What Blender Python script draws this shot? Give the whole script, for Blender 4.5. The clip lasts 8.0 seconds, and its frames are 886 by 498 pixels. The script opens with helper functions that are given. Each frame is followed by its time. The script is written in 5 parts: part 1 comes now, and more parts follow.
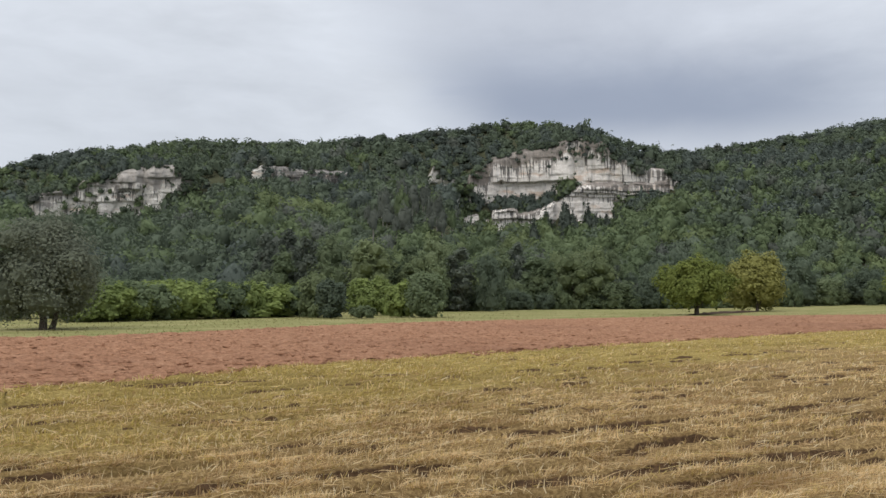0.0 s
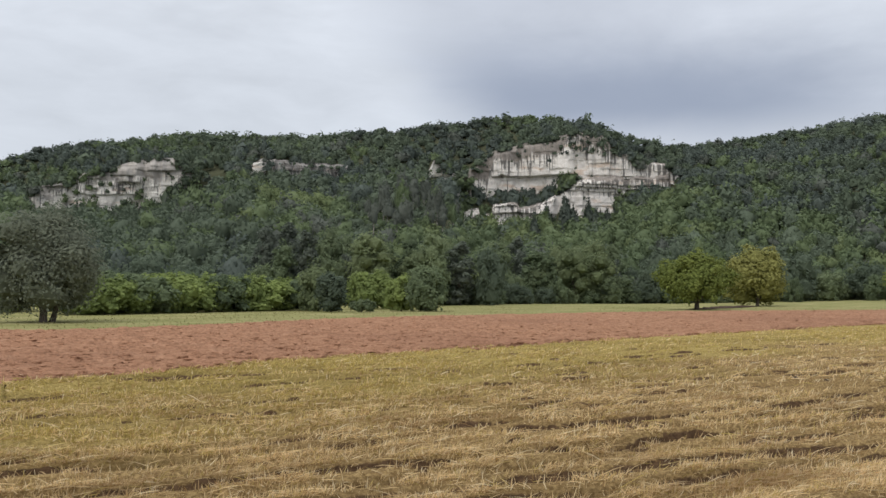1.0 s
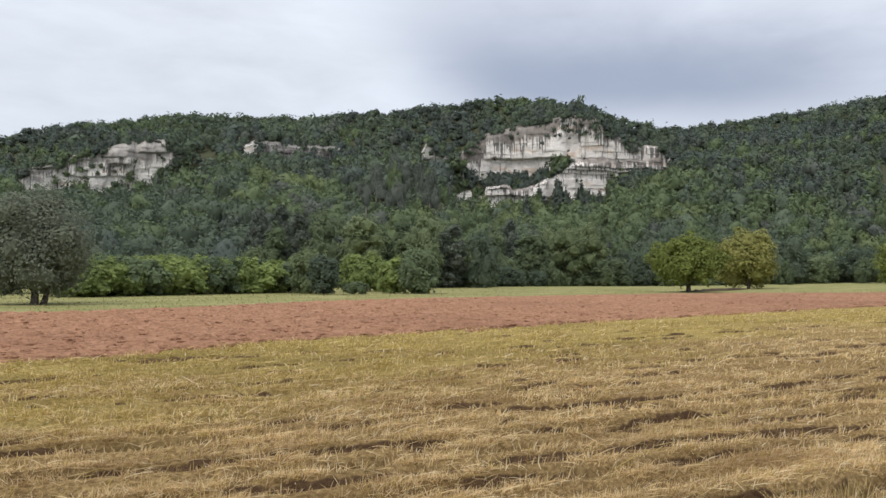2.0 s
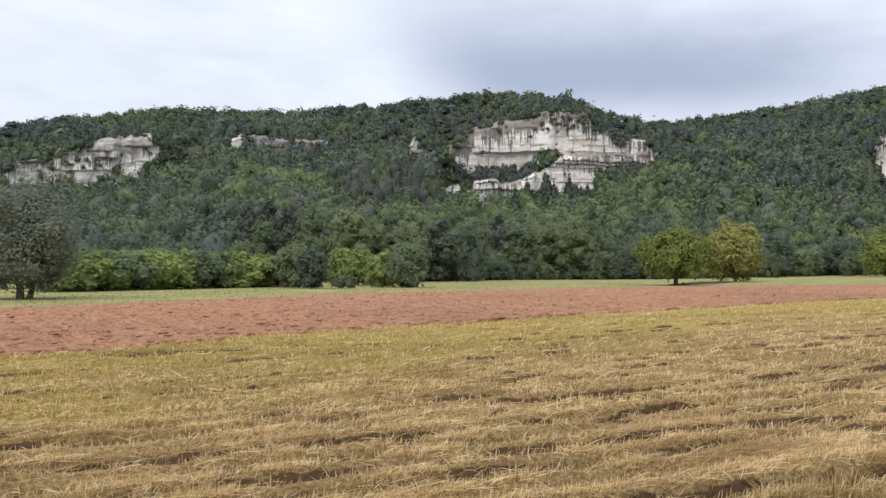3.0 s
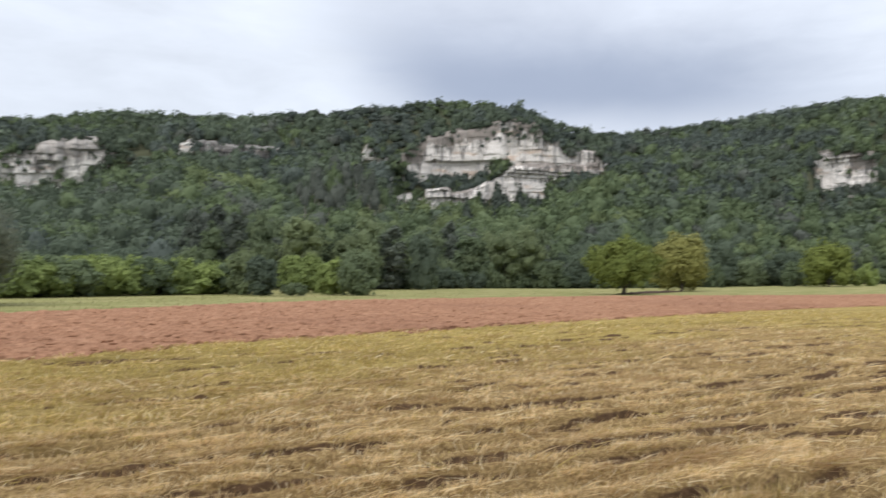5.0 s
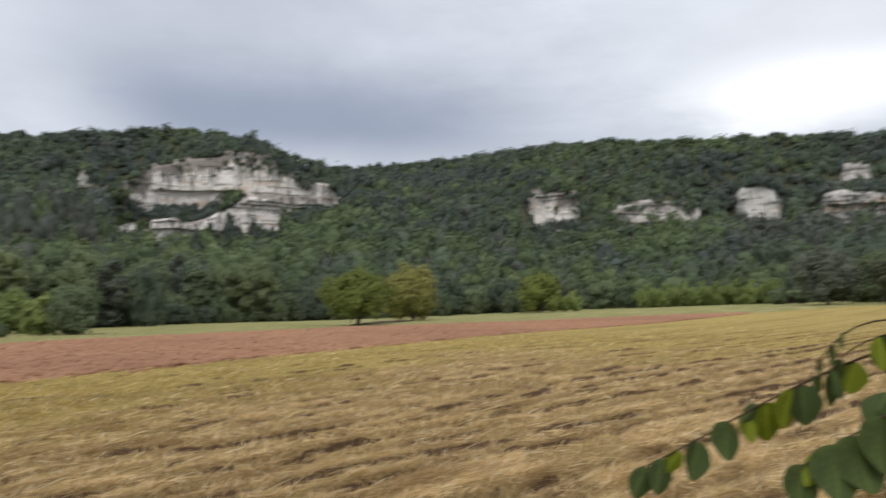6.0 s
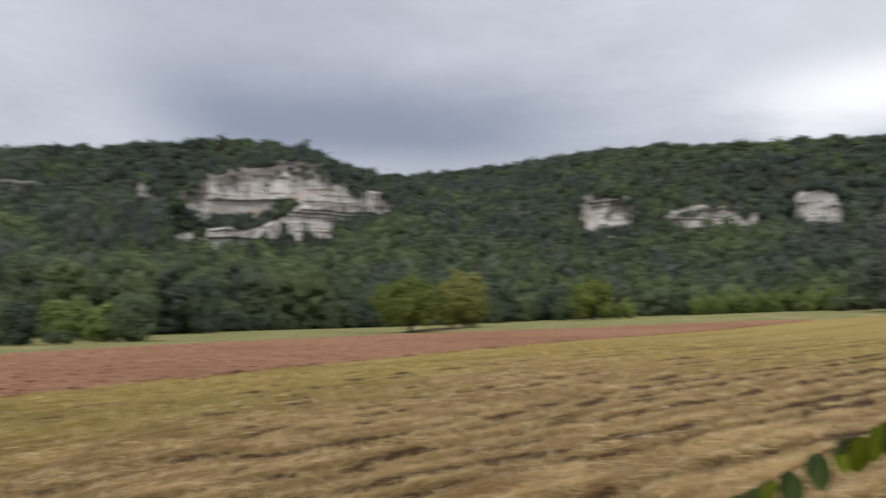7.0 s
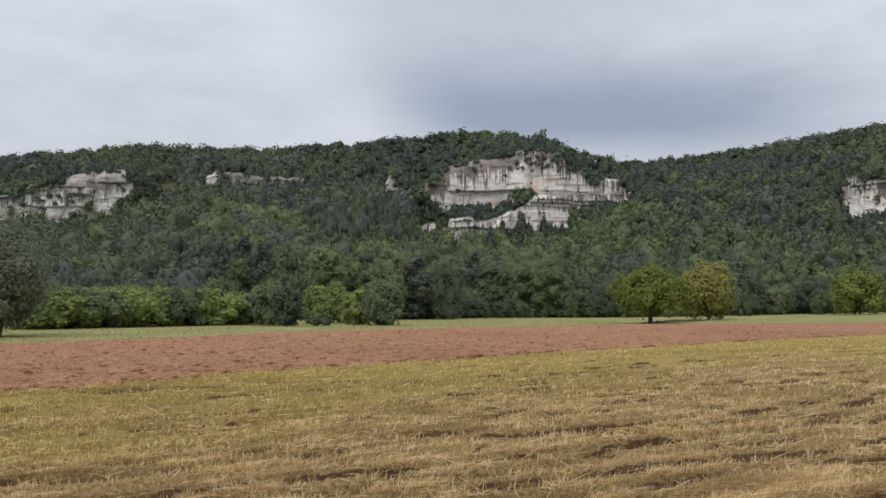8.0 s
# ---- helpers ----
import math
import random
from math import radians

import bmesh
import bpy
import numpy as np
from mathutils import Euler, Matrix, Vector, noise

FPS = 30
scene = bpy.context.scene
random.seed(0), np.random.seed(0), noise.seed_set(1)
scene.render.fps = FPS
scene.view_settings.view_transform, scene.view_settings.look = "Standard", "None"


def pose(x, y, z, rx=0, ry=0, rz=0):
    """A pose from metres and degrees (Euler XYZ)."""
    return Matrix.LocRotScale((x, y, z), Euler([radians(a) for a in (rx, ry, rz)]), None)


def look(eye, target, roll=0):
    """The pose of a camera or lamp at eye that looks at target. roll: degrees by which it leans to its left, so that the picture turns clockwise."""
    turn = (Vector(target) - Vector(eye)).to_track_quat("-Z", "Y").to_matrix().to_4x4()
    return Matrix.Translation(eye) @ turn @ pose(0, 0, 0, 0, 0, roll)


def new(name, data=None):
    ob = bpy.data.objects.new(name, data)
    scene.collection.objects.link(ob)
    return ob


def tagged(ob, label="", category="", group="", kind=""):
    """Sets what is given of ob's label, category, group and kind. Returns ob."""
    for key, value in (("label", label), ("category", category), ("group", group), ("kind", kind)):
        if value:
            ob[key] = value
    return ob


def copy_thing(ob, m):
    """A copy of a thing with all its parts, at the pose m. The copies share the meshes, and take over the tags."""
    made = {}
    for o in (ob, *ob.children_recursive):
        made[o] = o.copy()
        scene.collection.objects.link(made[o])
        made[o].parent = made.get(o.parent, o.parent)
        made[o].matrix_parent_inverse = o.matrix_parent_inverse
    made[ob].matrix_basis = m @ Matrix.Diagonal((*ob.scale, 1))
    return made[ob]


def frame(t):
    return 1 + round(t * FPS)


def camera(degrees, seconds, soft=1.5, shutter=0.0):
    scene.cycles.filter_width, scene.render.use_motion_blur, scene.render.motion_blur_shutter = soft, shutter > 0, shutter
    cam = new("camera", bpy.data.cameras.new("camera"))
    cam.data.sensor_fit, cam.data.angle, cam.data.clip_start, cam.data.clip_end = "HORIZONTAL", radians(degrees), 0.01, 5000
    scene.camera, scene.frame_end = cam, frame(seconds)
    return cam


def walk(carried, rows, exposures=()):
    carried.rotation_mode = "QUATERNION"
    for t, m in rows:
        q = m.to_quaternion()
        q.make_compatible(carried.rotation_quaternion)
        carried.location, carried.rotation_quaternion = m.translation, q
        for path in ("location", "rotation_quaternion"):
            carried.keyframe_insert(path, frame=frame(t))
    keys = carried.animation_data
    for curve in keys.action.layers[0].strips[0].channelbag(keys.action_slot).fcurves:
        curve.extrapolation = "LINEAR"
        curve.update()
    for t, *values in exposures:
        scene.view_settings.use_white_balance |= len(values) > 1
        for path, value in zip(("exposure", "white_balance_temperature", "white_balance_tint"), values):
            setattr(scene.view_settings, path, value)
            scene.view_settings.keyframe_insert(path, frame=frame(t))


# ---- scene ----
cam = camera(57.30, 8.0, soft=1.5, shutter=0.6)
PATH = [
    (0.0, pose(0.043, -0.066, 1.621, 93.60, 0.00, 0.00)),
    (0.5, pose(0.033, -0.065, 1.619, 93.32, 0.09, 0.09)),
    (1.0, pose(0.042, -0.025, 1.627, 93.17, -0.18, 0.01)),
    (1.5, pose(0.044, -0.016, 1.618, 92.61, -0.27, 0.14)),
    (1.7, pose(0.031, -0.003, 1.625, 92.37, -0.35, -0.44)),
    (2.8, pose(0.013, 0.004, 1.576, 91.12, 0.02, -0.55)),
    (3.0, pose(0.012, 0.011, 1.597, 91.51, -0.08, -1.35)),
    (3.5, pose(0.009, 0.018, 1.596, 91.21, -0.04, -0.97)),
    (4.0, pose(-0.010, 0.025, 1.579, 91.55, -0.12, -0.99)),
    (4.2, pose(0.006, 0.019, 1.583, 91.06, -0.06, -1.03)),
    (5.3, pose(-0.035, 0.030, 1.606, 92.94, 0.01, -9.10)),
    (5.5, pose(-0.060, 0.042, 1.602, 93.49, 0.66, -13.10)),
    (6.0, pose(0.022, 0.045, 1.570, 94.29, 0.94, -23.31)),
    (6.2, pose(0.028, 0.065, 1.585, 94.78, 0.80, -25.35)),
    (6.5, pose(0.034, 0.084, 1.600, 94.84, 0.71, -25.45)),
    (6.6, pose(0.005, 0.072, 1.606, 94.50, 0.75, -25.10)),
    (6.7, pose(-0.030, 0.058, 1.612, 94.50, 0.80, -24.43)),
    (6.8, pose(-0.043, 0.040, 1.612, 94.42, 0.86, -23.60)),
    (7.0, pose(-0.069, -0.006, 1.607, 94.84, 0.97, -19.71)),
    (7.2, pose(-0.100, 0.010, 1.602, 94.50, 0.60, -13.55)),
    (7.4, pose(-0.135, 0.030, 1.597, 94.50, 0.10, -6.74)),
    (7.5, pose(-0.146, 0.035, 1.595, 95.78, -0.11, -5.17)),
    (7.6, pose(-0.140, 0.030, 1.588, 95.40, -0.12, -4.06)),
    (8.0, pose(-0.085, -0.005, 1.557, 94.20, -0.15, -3.11)),
]
EXPOSURES = [(0.0, -0.09, 6500, 10), (1.5, 0.0, 6450, 10), (3.0, 0.28, 6340, 12), (4.2, 0.28, 6340, 12), (5.5, 0.12, 6350, 10), (6.0, -0.1, 6450, 11), (6.5, -0.34, 6430, 12),
             (7.0, -0.35, 6430, 12), (7.5, -0.16, 6400, 11), (8.0, -0.17, 6450, 11)]
walk(cam, PATH, EXPOSURES)

# ---- sky, sun ----
world = bpy.data.worlds.new("overcast_sky")
scene.world = world
world.use_nodes = True
wt = world.node_tree
wt.nodes.clear()


class Graph:
    """Short hand for a node tree."""

    def __init__(self, tree):
        self.tree = tree

    def node(self, kind, inputs=(), operation=None):
        n = self.tree.nodes.new(kind)
        if operation:
            n.operation = operation
        for key, value in dict(inputs).items():
            if isinstance(value, bpy.types.NodeSocket):
                self.tree.links.new(value, n.inputs[key])
            elif value is not None:
                n.inputs[key].default_value = value
        return n

    def math(self, op, a, b=None, c=None, clamp=False):
        n = self.node("ShaderNodeMath", {0: a, 1: b, 2: c}, op)
        n.use_clamp = clamp
        return n.outputs[0]

    def band(self, x, lo, hi, a=0.0, b=1.0):
        n = self.node("ShaderNodeMapRange", {"Value": x, "From Min": lo, "From Max": hi, "To Min": a, "To Max": b})
        n.interpolation_type = "SMOOTHSTEP"
        return n.outputs[0]

    def mix(self, f, a, b):
        n = self.node("ShaderNodeMix")
        n.data_type = "RGBA"
        for key, value in ((0, f), (6, a), (7, b)):
            if isinstance(value, bpy.types.NodeSocket):
                self.tree.links.new(value, n.inputs[key])
            else:
                n.inputs[key].default_value = value
        return n.outputs[2]

    def noise(self, vec, scale, detail=4.0, rough=0.55, distort=0.0):
        n = self.node("ShaderNodeTexNoise", {"Vector": vec, "Scale": scale, "Detail": detail, "Roughness": rough, "Distortion": distort})
        return n.outputs["Fac"]

    def mapped(self, vec, scale=(1, 1, 1), turn=0.0):
        """Stretched by scale after a turn about z in degrees."""
        if turn:
            vec = self.node("ShaderNodeMapping", {"Vector": vec, "Rotation": (0, 0, radians(turn))}).outputs[0]
        return self.node("ShaderNodeMapping", {"Vector": vec, "Scale": scale}).outputs[0]


def rgb(r, g, b):
    return (r, g, b, 1.0)


SUN_TURN, SUN_UP = radians(215), radians(52)
g = Graph(wt)
way = g.node("ShaderNodeTexCoord").outputs["Generated"]
xyz = g.node("ShaderNodeSeparateXYZ", {0: way}).outputs
azim = g.math("MULTIPLY", g.math("ARCTAN2", xyz[0], xyz[1]), 57.2958)
elev = g.math("MULTIPLY", g.math("ARCSINE", xyz[2]), 57.2958)
soft_noise = g.math("SUBTRACT", g.noise(g.mapped(way, (1, 1, 2.2)), 3.2, 5, 0.55, 0.4), 0.5)
fine_noise = g.math("SUBTRACT", g.noise(g.mapped(way, (1, 1, 3.0)), 9.0, 5, 0.55, 0.3), 0.5)
wob = g.math("ADD", g.math("MULTIPLY", soft_noise, 9.0), g.math("MULTIPLY", fine_noise, 3.0))


def blob(az0, el0, aw, ew, inner, outer):
    """A soft cloud round a direction, of half widths aw and ew degrees."""
    a = g.math("DIVIDE", g.math("ADD", g.math("SUBTRACT", azim, az0), wob), aw)
    e = g.math("DIVIDE", g.math("ADD", g.math("SUBTRACT", elev, el0), g.math("MULTIPLY", wob, 0.35)), ew)
    d = g.math("SQRT", g.math("ADD", g.math("MULTIPLY", a, a), g.math("MULTIPLY", e, e)))
    return g.band(d, inner, outer, 1.0, 0.0)


grade = g.band(elev, 8, 75)
pale = g.mix(grade, rgb(0.65, 0.69, 0.752), rgb(1.40, 1.44, 1.50))
drift = g.math("ADD", 1.0, g.math("ADD", g.math("MULTIPLY", soft_noise, 0.36), g.math("MULTIPLY", fine_noise, 0.32)))
pale = g.node("ShaderNodeVectorMath", {0: pale, 3: drift}, "SCALE").outputs[0]
# the rain cloud: a sharp slanting edge to the left, fading to the right, darkest low down
edge = g.math("ADD", g.math("ADD", azim, g.math("MULTIPLY", g.math("SUBTRACT", elev, 14.0), 1.0)), g.math("MULTIPLY", wob, 1.3))
cloud = g.math("MULTIPLY", g.band(edge, -3.5, 8.0), g.band(edge, 15, 42, 1.0, 0.0))
under = g.math("ADD", elev, g.math("ADD", g.math("MULTIPLY", wob, 0.25), g.math("MULTIPLY", g.math("ABSOLUTE", g.math("SUBTRACT", azim, 20.0)), -0.05)))
belly = g.math("MULTIPLY", g.band(under, 9.4, 12.6), g.band(under, 13.4, 18.5, 1.0, 0.08))
sky = g.mix(g.math("MULTIPLY", cloud, 0.38), pale, rgb(0.48, 0.515, 0.605))
sky = g.mix(g.math("MULTIPLY", g.math("MULTIPLY", cloud, belly), 0.80), sky, rgb(0.272, 0.318, 0.420))
haze = blob(50, 17, 15, 6.0, 0.1, 1.4)
sky = g.mix(g.math("MULTIPLY", haze, 0.45), sky, rgb(0.98, 1.0, 1.04))
glow = blob(48.5, 13.7, 7.6, 2.5, 0.05, 1.5)
sky = g.mix(g.math("MULTIPLY", glow, 0.9), sky, rgb(1.30, 1.31, 1.33))
clear = g.node("ShaderNodeTexSky")
clear.sky_type, clear.sun_disc, clear.sun_elevation, clear.sun_rotation, clear.dust_density = "NISHITA", False, SUN_UP, SUN_TURN, 3.0
clear_bg = g.node("ShaderNodeBackground", {"Color": clear.outputs[0], "Strength": 0.012})
cloud_bg = g.node("ShaderNodeBackground", {"Color": sky, "Strength": 1.0})
both = g.node("ShaderNodeAddShader", {0: clear_bg.outputs[0], 1: cloud_bg.outputs[0]})
g.node("ShaderNodeOutputWorld", {"Surface": both.outputs[0]})

sun = new("sun", bpy.data.lights.new("sun", "SUN"))
sun.data.energy, sun.data.angle, sun.data.color = 1.5, radians(40), (1.0, 0.965, 0.90)
sun.matrix_world = look((0, 0, 0), (-math.sin(SUN_TURN) * math.cos(SUN_UP), -math.cos(SUN_TURN) * math.cos(SUN_UP), -math.sin(SUN_UP)))

# ---- materials ----


def material(name):
    m = bpy.data.materials.new(name)
    m.use_nodes = True
    m.node_tree.nodes.clear()
    return m, Graph(m.node_tree)


def finish(q, color, rough=0.8, bump=None, strength=0.4, distance=0.05, spec=0.25, through_leaf=None, thin=0.5):
    kw = {"Base Color": color, "Roughness": rough, "Specular IOR Level": spec}
    if bump is not None:
        kw["Normal"] = q.node("ShaderNodeBump", {"Height": bump, "Strength": strength, "Distance": distance}).outputs[0]
    shader = q.node("ShaderNodeBsdfPrincipled", kw).outputs[0]
    if through_leaf is not None:
        glow_through = q.node("ShaderNodeBsdfTranslucent", {"Color": through_leaf}).outputs[0]
        shader = q.node("ShaderNodeMixShader", {0: thin, 1: shader, 2: glow_through}).outputs[0]
    q.node("ShaderNodeOutputMaterial", {"Surface": shader})


def scaled(q, color, k):
    return q.node("ShaderNodeVectorMath", {0: color, 3: k}, operation="SCALE").outputs[0]


def leaf_material(name, a, b, clump=0.35, own="object", thin=0.42, grain=0.4, leafy=0.22):
    """Foliage: two greens mixed by tree, by clumps and leaf by leaf."""
    m, q = material(name)
    place = q.node("ShaderNodeNewGeometry")
    spray = place.outputs["Random Per Island"]
    wide = q.noise(place.outputs["Position"], clump, 3)
    if own == "object":
        mine = q.node("ShaderNodeObjectInfo").outputs["Random"]
    else:
        tone = q.node("ShaderNodeAttribute")
        tone.attribute_name = own
        mine = tone.outputs["Fac"]
    f = q.math("ADD", q.math("MULTIPLY", spray, leafy), q.math("ADD", q.math("MULTIPLY", q.band(wide, 0.3, 0.7), 0.33), q.math("MULTIPLY", mine, 0.45)))
    tuft = q.noise(place.outputs["Position"], 1.9, 4, 0.65)
    f = q.math("ADD", f, q.math("MULTIPLY", q.math("SUBTRACT", tuft, 0.5), grain), clamp=True)
    color = q.mix(f, rgb(a[0] * 0.88, a[1] * 0.88, a[2] * 0.86), rgb(b[0] * 1.08, b[1] * 1.08, b[2] * 1.06))
    finish(q, color, 0.75, tuft, 0.4, 0.2, through_leaf=scaled(q, color, 1.2), spec=0.10, thin=thin)
    return m


def bark_material(name, a, b):
    m, q = material(name)
    p = q.node("ShaderNodeTexCoord").outputs["Object"]
    ridges = q.noise(q.mapped(p, (9, 9, 1.5)), 2.0, 5, 0.65)
    color = q.mix(q.band(ridges, 0.3, 0.7), rgb(*a), rgb(*b))
    finish(q, color, 0.9, ridges, 0.8, 0.03)
    return m


LEAF = {
    "oak": leaf_material("oak_leaves", (0.086, 0.112, 0.082), (0.138, 0.172, 0.120)),
    "lime": leaf_material("fresh_green_leaves", (0.158, 0.205, 0.076), (0.280, 0.336, 0.116)),
    "ash": leaf_material("ash_leaves", (0.096, 0.128, 0.078), (0.178, 0.220, 0.124)),
    "grey": leaf_material("grey_twiggy_leaves", (0.090, 0.106, 0.088), (0.150, 0.172, 0.138)),
    "olive": leaf_material("yellowish_walnut_leaves", (0.198, 0.198, 0.062), (0.317, 0.308, 0.110), 0.6, thin=0.3, grain=0.3),
    "walnut": leaf_material("walnut_leaves", (0.138, 0.171, 0.046), (0.255, 0.287, 0.080), 0.6, thin=0.3, grain=0.3),
    "dark": leaf_material("dark_tree_leaves", (0.130, 0.147, 0.110), (0.210, 0.230, 0.172), 0.6, thin=0.4, grain=0.2, leafy=0.10),
    "bramble": leaf_material("bramble_leaves", (0.082, 0.090, 0.062), (0.150, 0.155, 0.098), 0.6),
    "poplar": leaf_material("poplar_leaves", (0.118, 0.150, 0.082), (0.206, 0.242, 0.126)),
    "meadow": leaf_material("mixed_valley_leaves", (0.106, 0.138, 0.080), (0.196, 0.236, 0.132)),
}
# the canopy of the hillside woods, tree by tree; greens blued and lifted to stand for haze
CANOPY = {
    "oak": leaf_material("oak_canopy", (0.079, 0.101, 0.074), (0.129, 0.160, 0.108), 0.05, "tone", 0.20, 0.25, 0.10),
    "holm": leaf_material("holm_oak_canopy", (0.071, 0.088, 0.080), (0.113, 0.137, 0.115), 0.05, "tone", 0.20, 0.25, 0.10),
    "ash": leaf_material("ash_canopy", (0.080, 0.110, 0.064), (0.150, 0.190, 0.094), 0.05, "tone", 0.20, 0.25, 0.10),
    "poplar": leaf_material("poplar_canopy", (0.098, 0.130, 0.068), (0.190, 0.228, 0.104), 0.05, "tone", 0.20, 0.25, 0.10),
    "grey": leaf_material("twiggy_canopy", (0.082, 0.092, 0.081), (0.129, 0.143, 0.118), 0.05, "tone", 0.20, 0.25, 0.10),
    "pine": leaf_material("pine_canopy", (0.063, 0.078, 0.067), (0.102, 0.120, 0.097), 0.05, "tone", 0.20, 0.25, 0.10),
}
BARK = bark_material("grey_bark", (0.045, 0.036, 0.028), (0.15, 0.125, 0.10))
PALE_BARK = bark_material("pale_grey_bark", (0.16, 0.15, 0.13), (0.34, 0.32, 0.28))


def limestone_material(name, pale, grey, amount, drips=1.0):
    """Pale stone under a grey weathered cap, from which dark streaks of water run down."""
    m, q = material(name)
    p = q.node("ShaderNodeNewGeometry").outputs["Position"]
    cap_node = q.node("ShaderNodeAttribute")
    cap_node.attribute_name = "cap"
    cap = cap_node.outputs["Fac"]
    grain = q.noise(p, 1.7, 7, 0.65)
    beds = q.noise(q.mapped(p, (0.05, 0.05, 1.3)), 1.0, 3, 0.5)
    thin = q.noise(q.mapped(p, (1.15, 1.15, 0.035)), 1.0, 4, 0.6, 0.2)
    wash = q.noise(q.mapped(p, (0.35, 0.35, 0.05)), 1.0, 5, 0.6, 0.2)
    broad = q.noise(q.mapped(p, (0.16, 0.16, 0.22)), 1.0, 6, 0.66)
    warm = q.noise(q.mapped(p, (0.09, 0.09, 0.30)), 1.0, 4)
    color = q.mix(q.band(grain, 0.25, 0.75), rgb(pale[0] * 0.86, pale[1] * 0.84, pale[2] * 0.81), rgb(*pale))
    color = q.mix(q.band(beds, 0.62, 0.66, 0.0, 0.18), color, rgb(0.40, 0.36, 0.31))
    color = q.mix(q.band(warm, 0.57, 0.68, 0.0, 0.55), color, rgb(0.64, 0.44, 0.30))
    dull = q.mix(grain, rgb(*grey), rgb(grey[0] * 1.6, grey[1] * 1.57, grey[2] * 1.52))
    color = q.mix(q.band(q.math("ADD", broad, q.math("MULTIPLY", wash, 0.25)), 0.80 - amount * 0.2, 0.90 - amount * 0.2, 0.0, 0.75), color, dull)
    below = q.math("ADD", 1.0, cap, clamp=True)
    wet = q.math("ADD", wash, q.math("MULTIPLY", below, 0.10 * drips))
    color = q.mix(q.band(wet, 0.60, 0.72, 0.0, 0.6), color, dull)
    dark = q.math("ADD", thin, q.math("MULTIPLY", below, 0.22 * drips))
    color = q.mix(q.band(dark, 0.625, 0.67, 0.0, 0.88), color, rgb(0.13, 0.122, 0.115))
    top = q.math("ADD", cap, q.math("MULTIPLY", q.math("SUBTRACT", thin, 0.5), 0.55))
    top = q.math("ADD", top, q.math("MULTIPLY", q.math("SUBTRACT", 0.5, broad), 4.5 * amount))
    color = q.mix(q.band(top, -0.05, 0.10, 0.0, 0.88), color, q.mix(q.band(q.math("ADD", q.math("MULTIPLY", thin, 0.6), q.math("MULTIPLY", broad, 0.4)), 0.50, 0.60), dull, rgb(grey[0] * 1.7, grey[1] * 1.66, grey[2] * 1.6)))
    finish(q, color, 0.95, q.math("ADD", grain, q.math("MULTIPLY", thin, 0.6)), 0.6, 0.5, spec=0.1)
    return m


ROCK = limestone_material("cream_limestone", (0.82, 0.775, 0.735), (0.205, 0.183, 0.168), 0.22, 0.8)
ROCK_PATCHY = limestone_material("patchy_limestone", (0.82, 0.785, 0.735), (0.285, 0.266, 0.252), 0.70, 0.5)
ROCK_GREY = limestone_material("weathered_grey_limestone", (0.40, 0.385, 0.37), (0.19, 0.182, 0.176), 0.66)
ROCK_BAND = limestone_material("banded_grey_limestone", (0.56, 0.535, 0.51), (0.27, 0.258, 0.248), 0.45, 0.5)
ROCK_WHITE = limestone_material("fresh_white_limestone", (0.79, 0.765, 0.725), (0.28, 0.262, 0.245), 0.15, 0.25)


def ground_material():
    m, q = material("meadow_grass")
    p = q.node("ShaderNodeNewGeometry").outputs["Position"]
    fine = q.noise(p, 3.0, 6, 0.7)
    wide = q.noise(q.mapped(p, (0.12, 0.40, 0.1), -32), 1.0, 4)
    color = q.mix(q.band(fine, 0.25, 0.75), rgb(0.152, 0.155, 0.056), rgb(0.258, 0.248, 0.104))
    color = q.mix(q.band(wide, 0.44, 0.66), color, rgb(0.295, 0.265, 0.128))
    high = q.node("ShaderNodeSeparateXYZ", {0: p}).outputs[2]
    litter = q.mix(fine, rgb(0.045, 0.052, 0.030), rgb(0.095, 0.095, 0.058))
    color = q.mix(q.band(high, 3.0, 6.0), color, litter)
    finish(q, color, 0.95, fine, 0.35, 0.06, spec=0.04)
    return m


def soil_material():
    m, q = material("ploughed_red_earth")
    p = q.node("ShaderNodeNewGeometry").outputs["Position"]
    fine = q.noise(p, 7.0, 6, 0.7)
    mid = q.noise(p, 1.2, 4)
    wide = q.noise(p, 0.06, 3)
    color = q.mix(q.band(fine, 0.3, 0.7), rgb(0.215, 0.110, 0.065), rgb(0.435, 0.238, 0.145))
    color = q.mix(q.band(mid, 0.42, 0.75, 0.0, 0.6), color, rgb(0.480, 0.280, 0.176))
    color = q.mix(q.band(wide, 0.45, 0.65, 0.0, 0.35), color, rgb(0.21, 0.108, 0.072))
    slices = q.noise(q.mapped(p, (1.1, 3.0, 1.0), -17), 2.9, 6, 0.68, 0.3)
    # clod shadows painted in: hollows of the bump darker, crests paler
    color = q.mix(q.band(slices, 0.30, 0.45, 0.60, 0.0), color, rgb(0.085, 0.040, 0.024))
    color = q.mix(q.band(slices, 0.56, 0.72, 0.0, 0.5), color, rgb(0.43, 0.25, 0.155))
    finish(q, color, 0.95, q.math("ADD", fine, q.math("MULTIPLY", slices, 2.0)), 0.8, 0.08, spec=0.04)
    return m


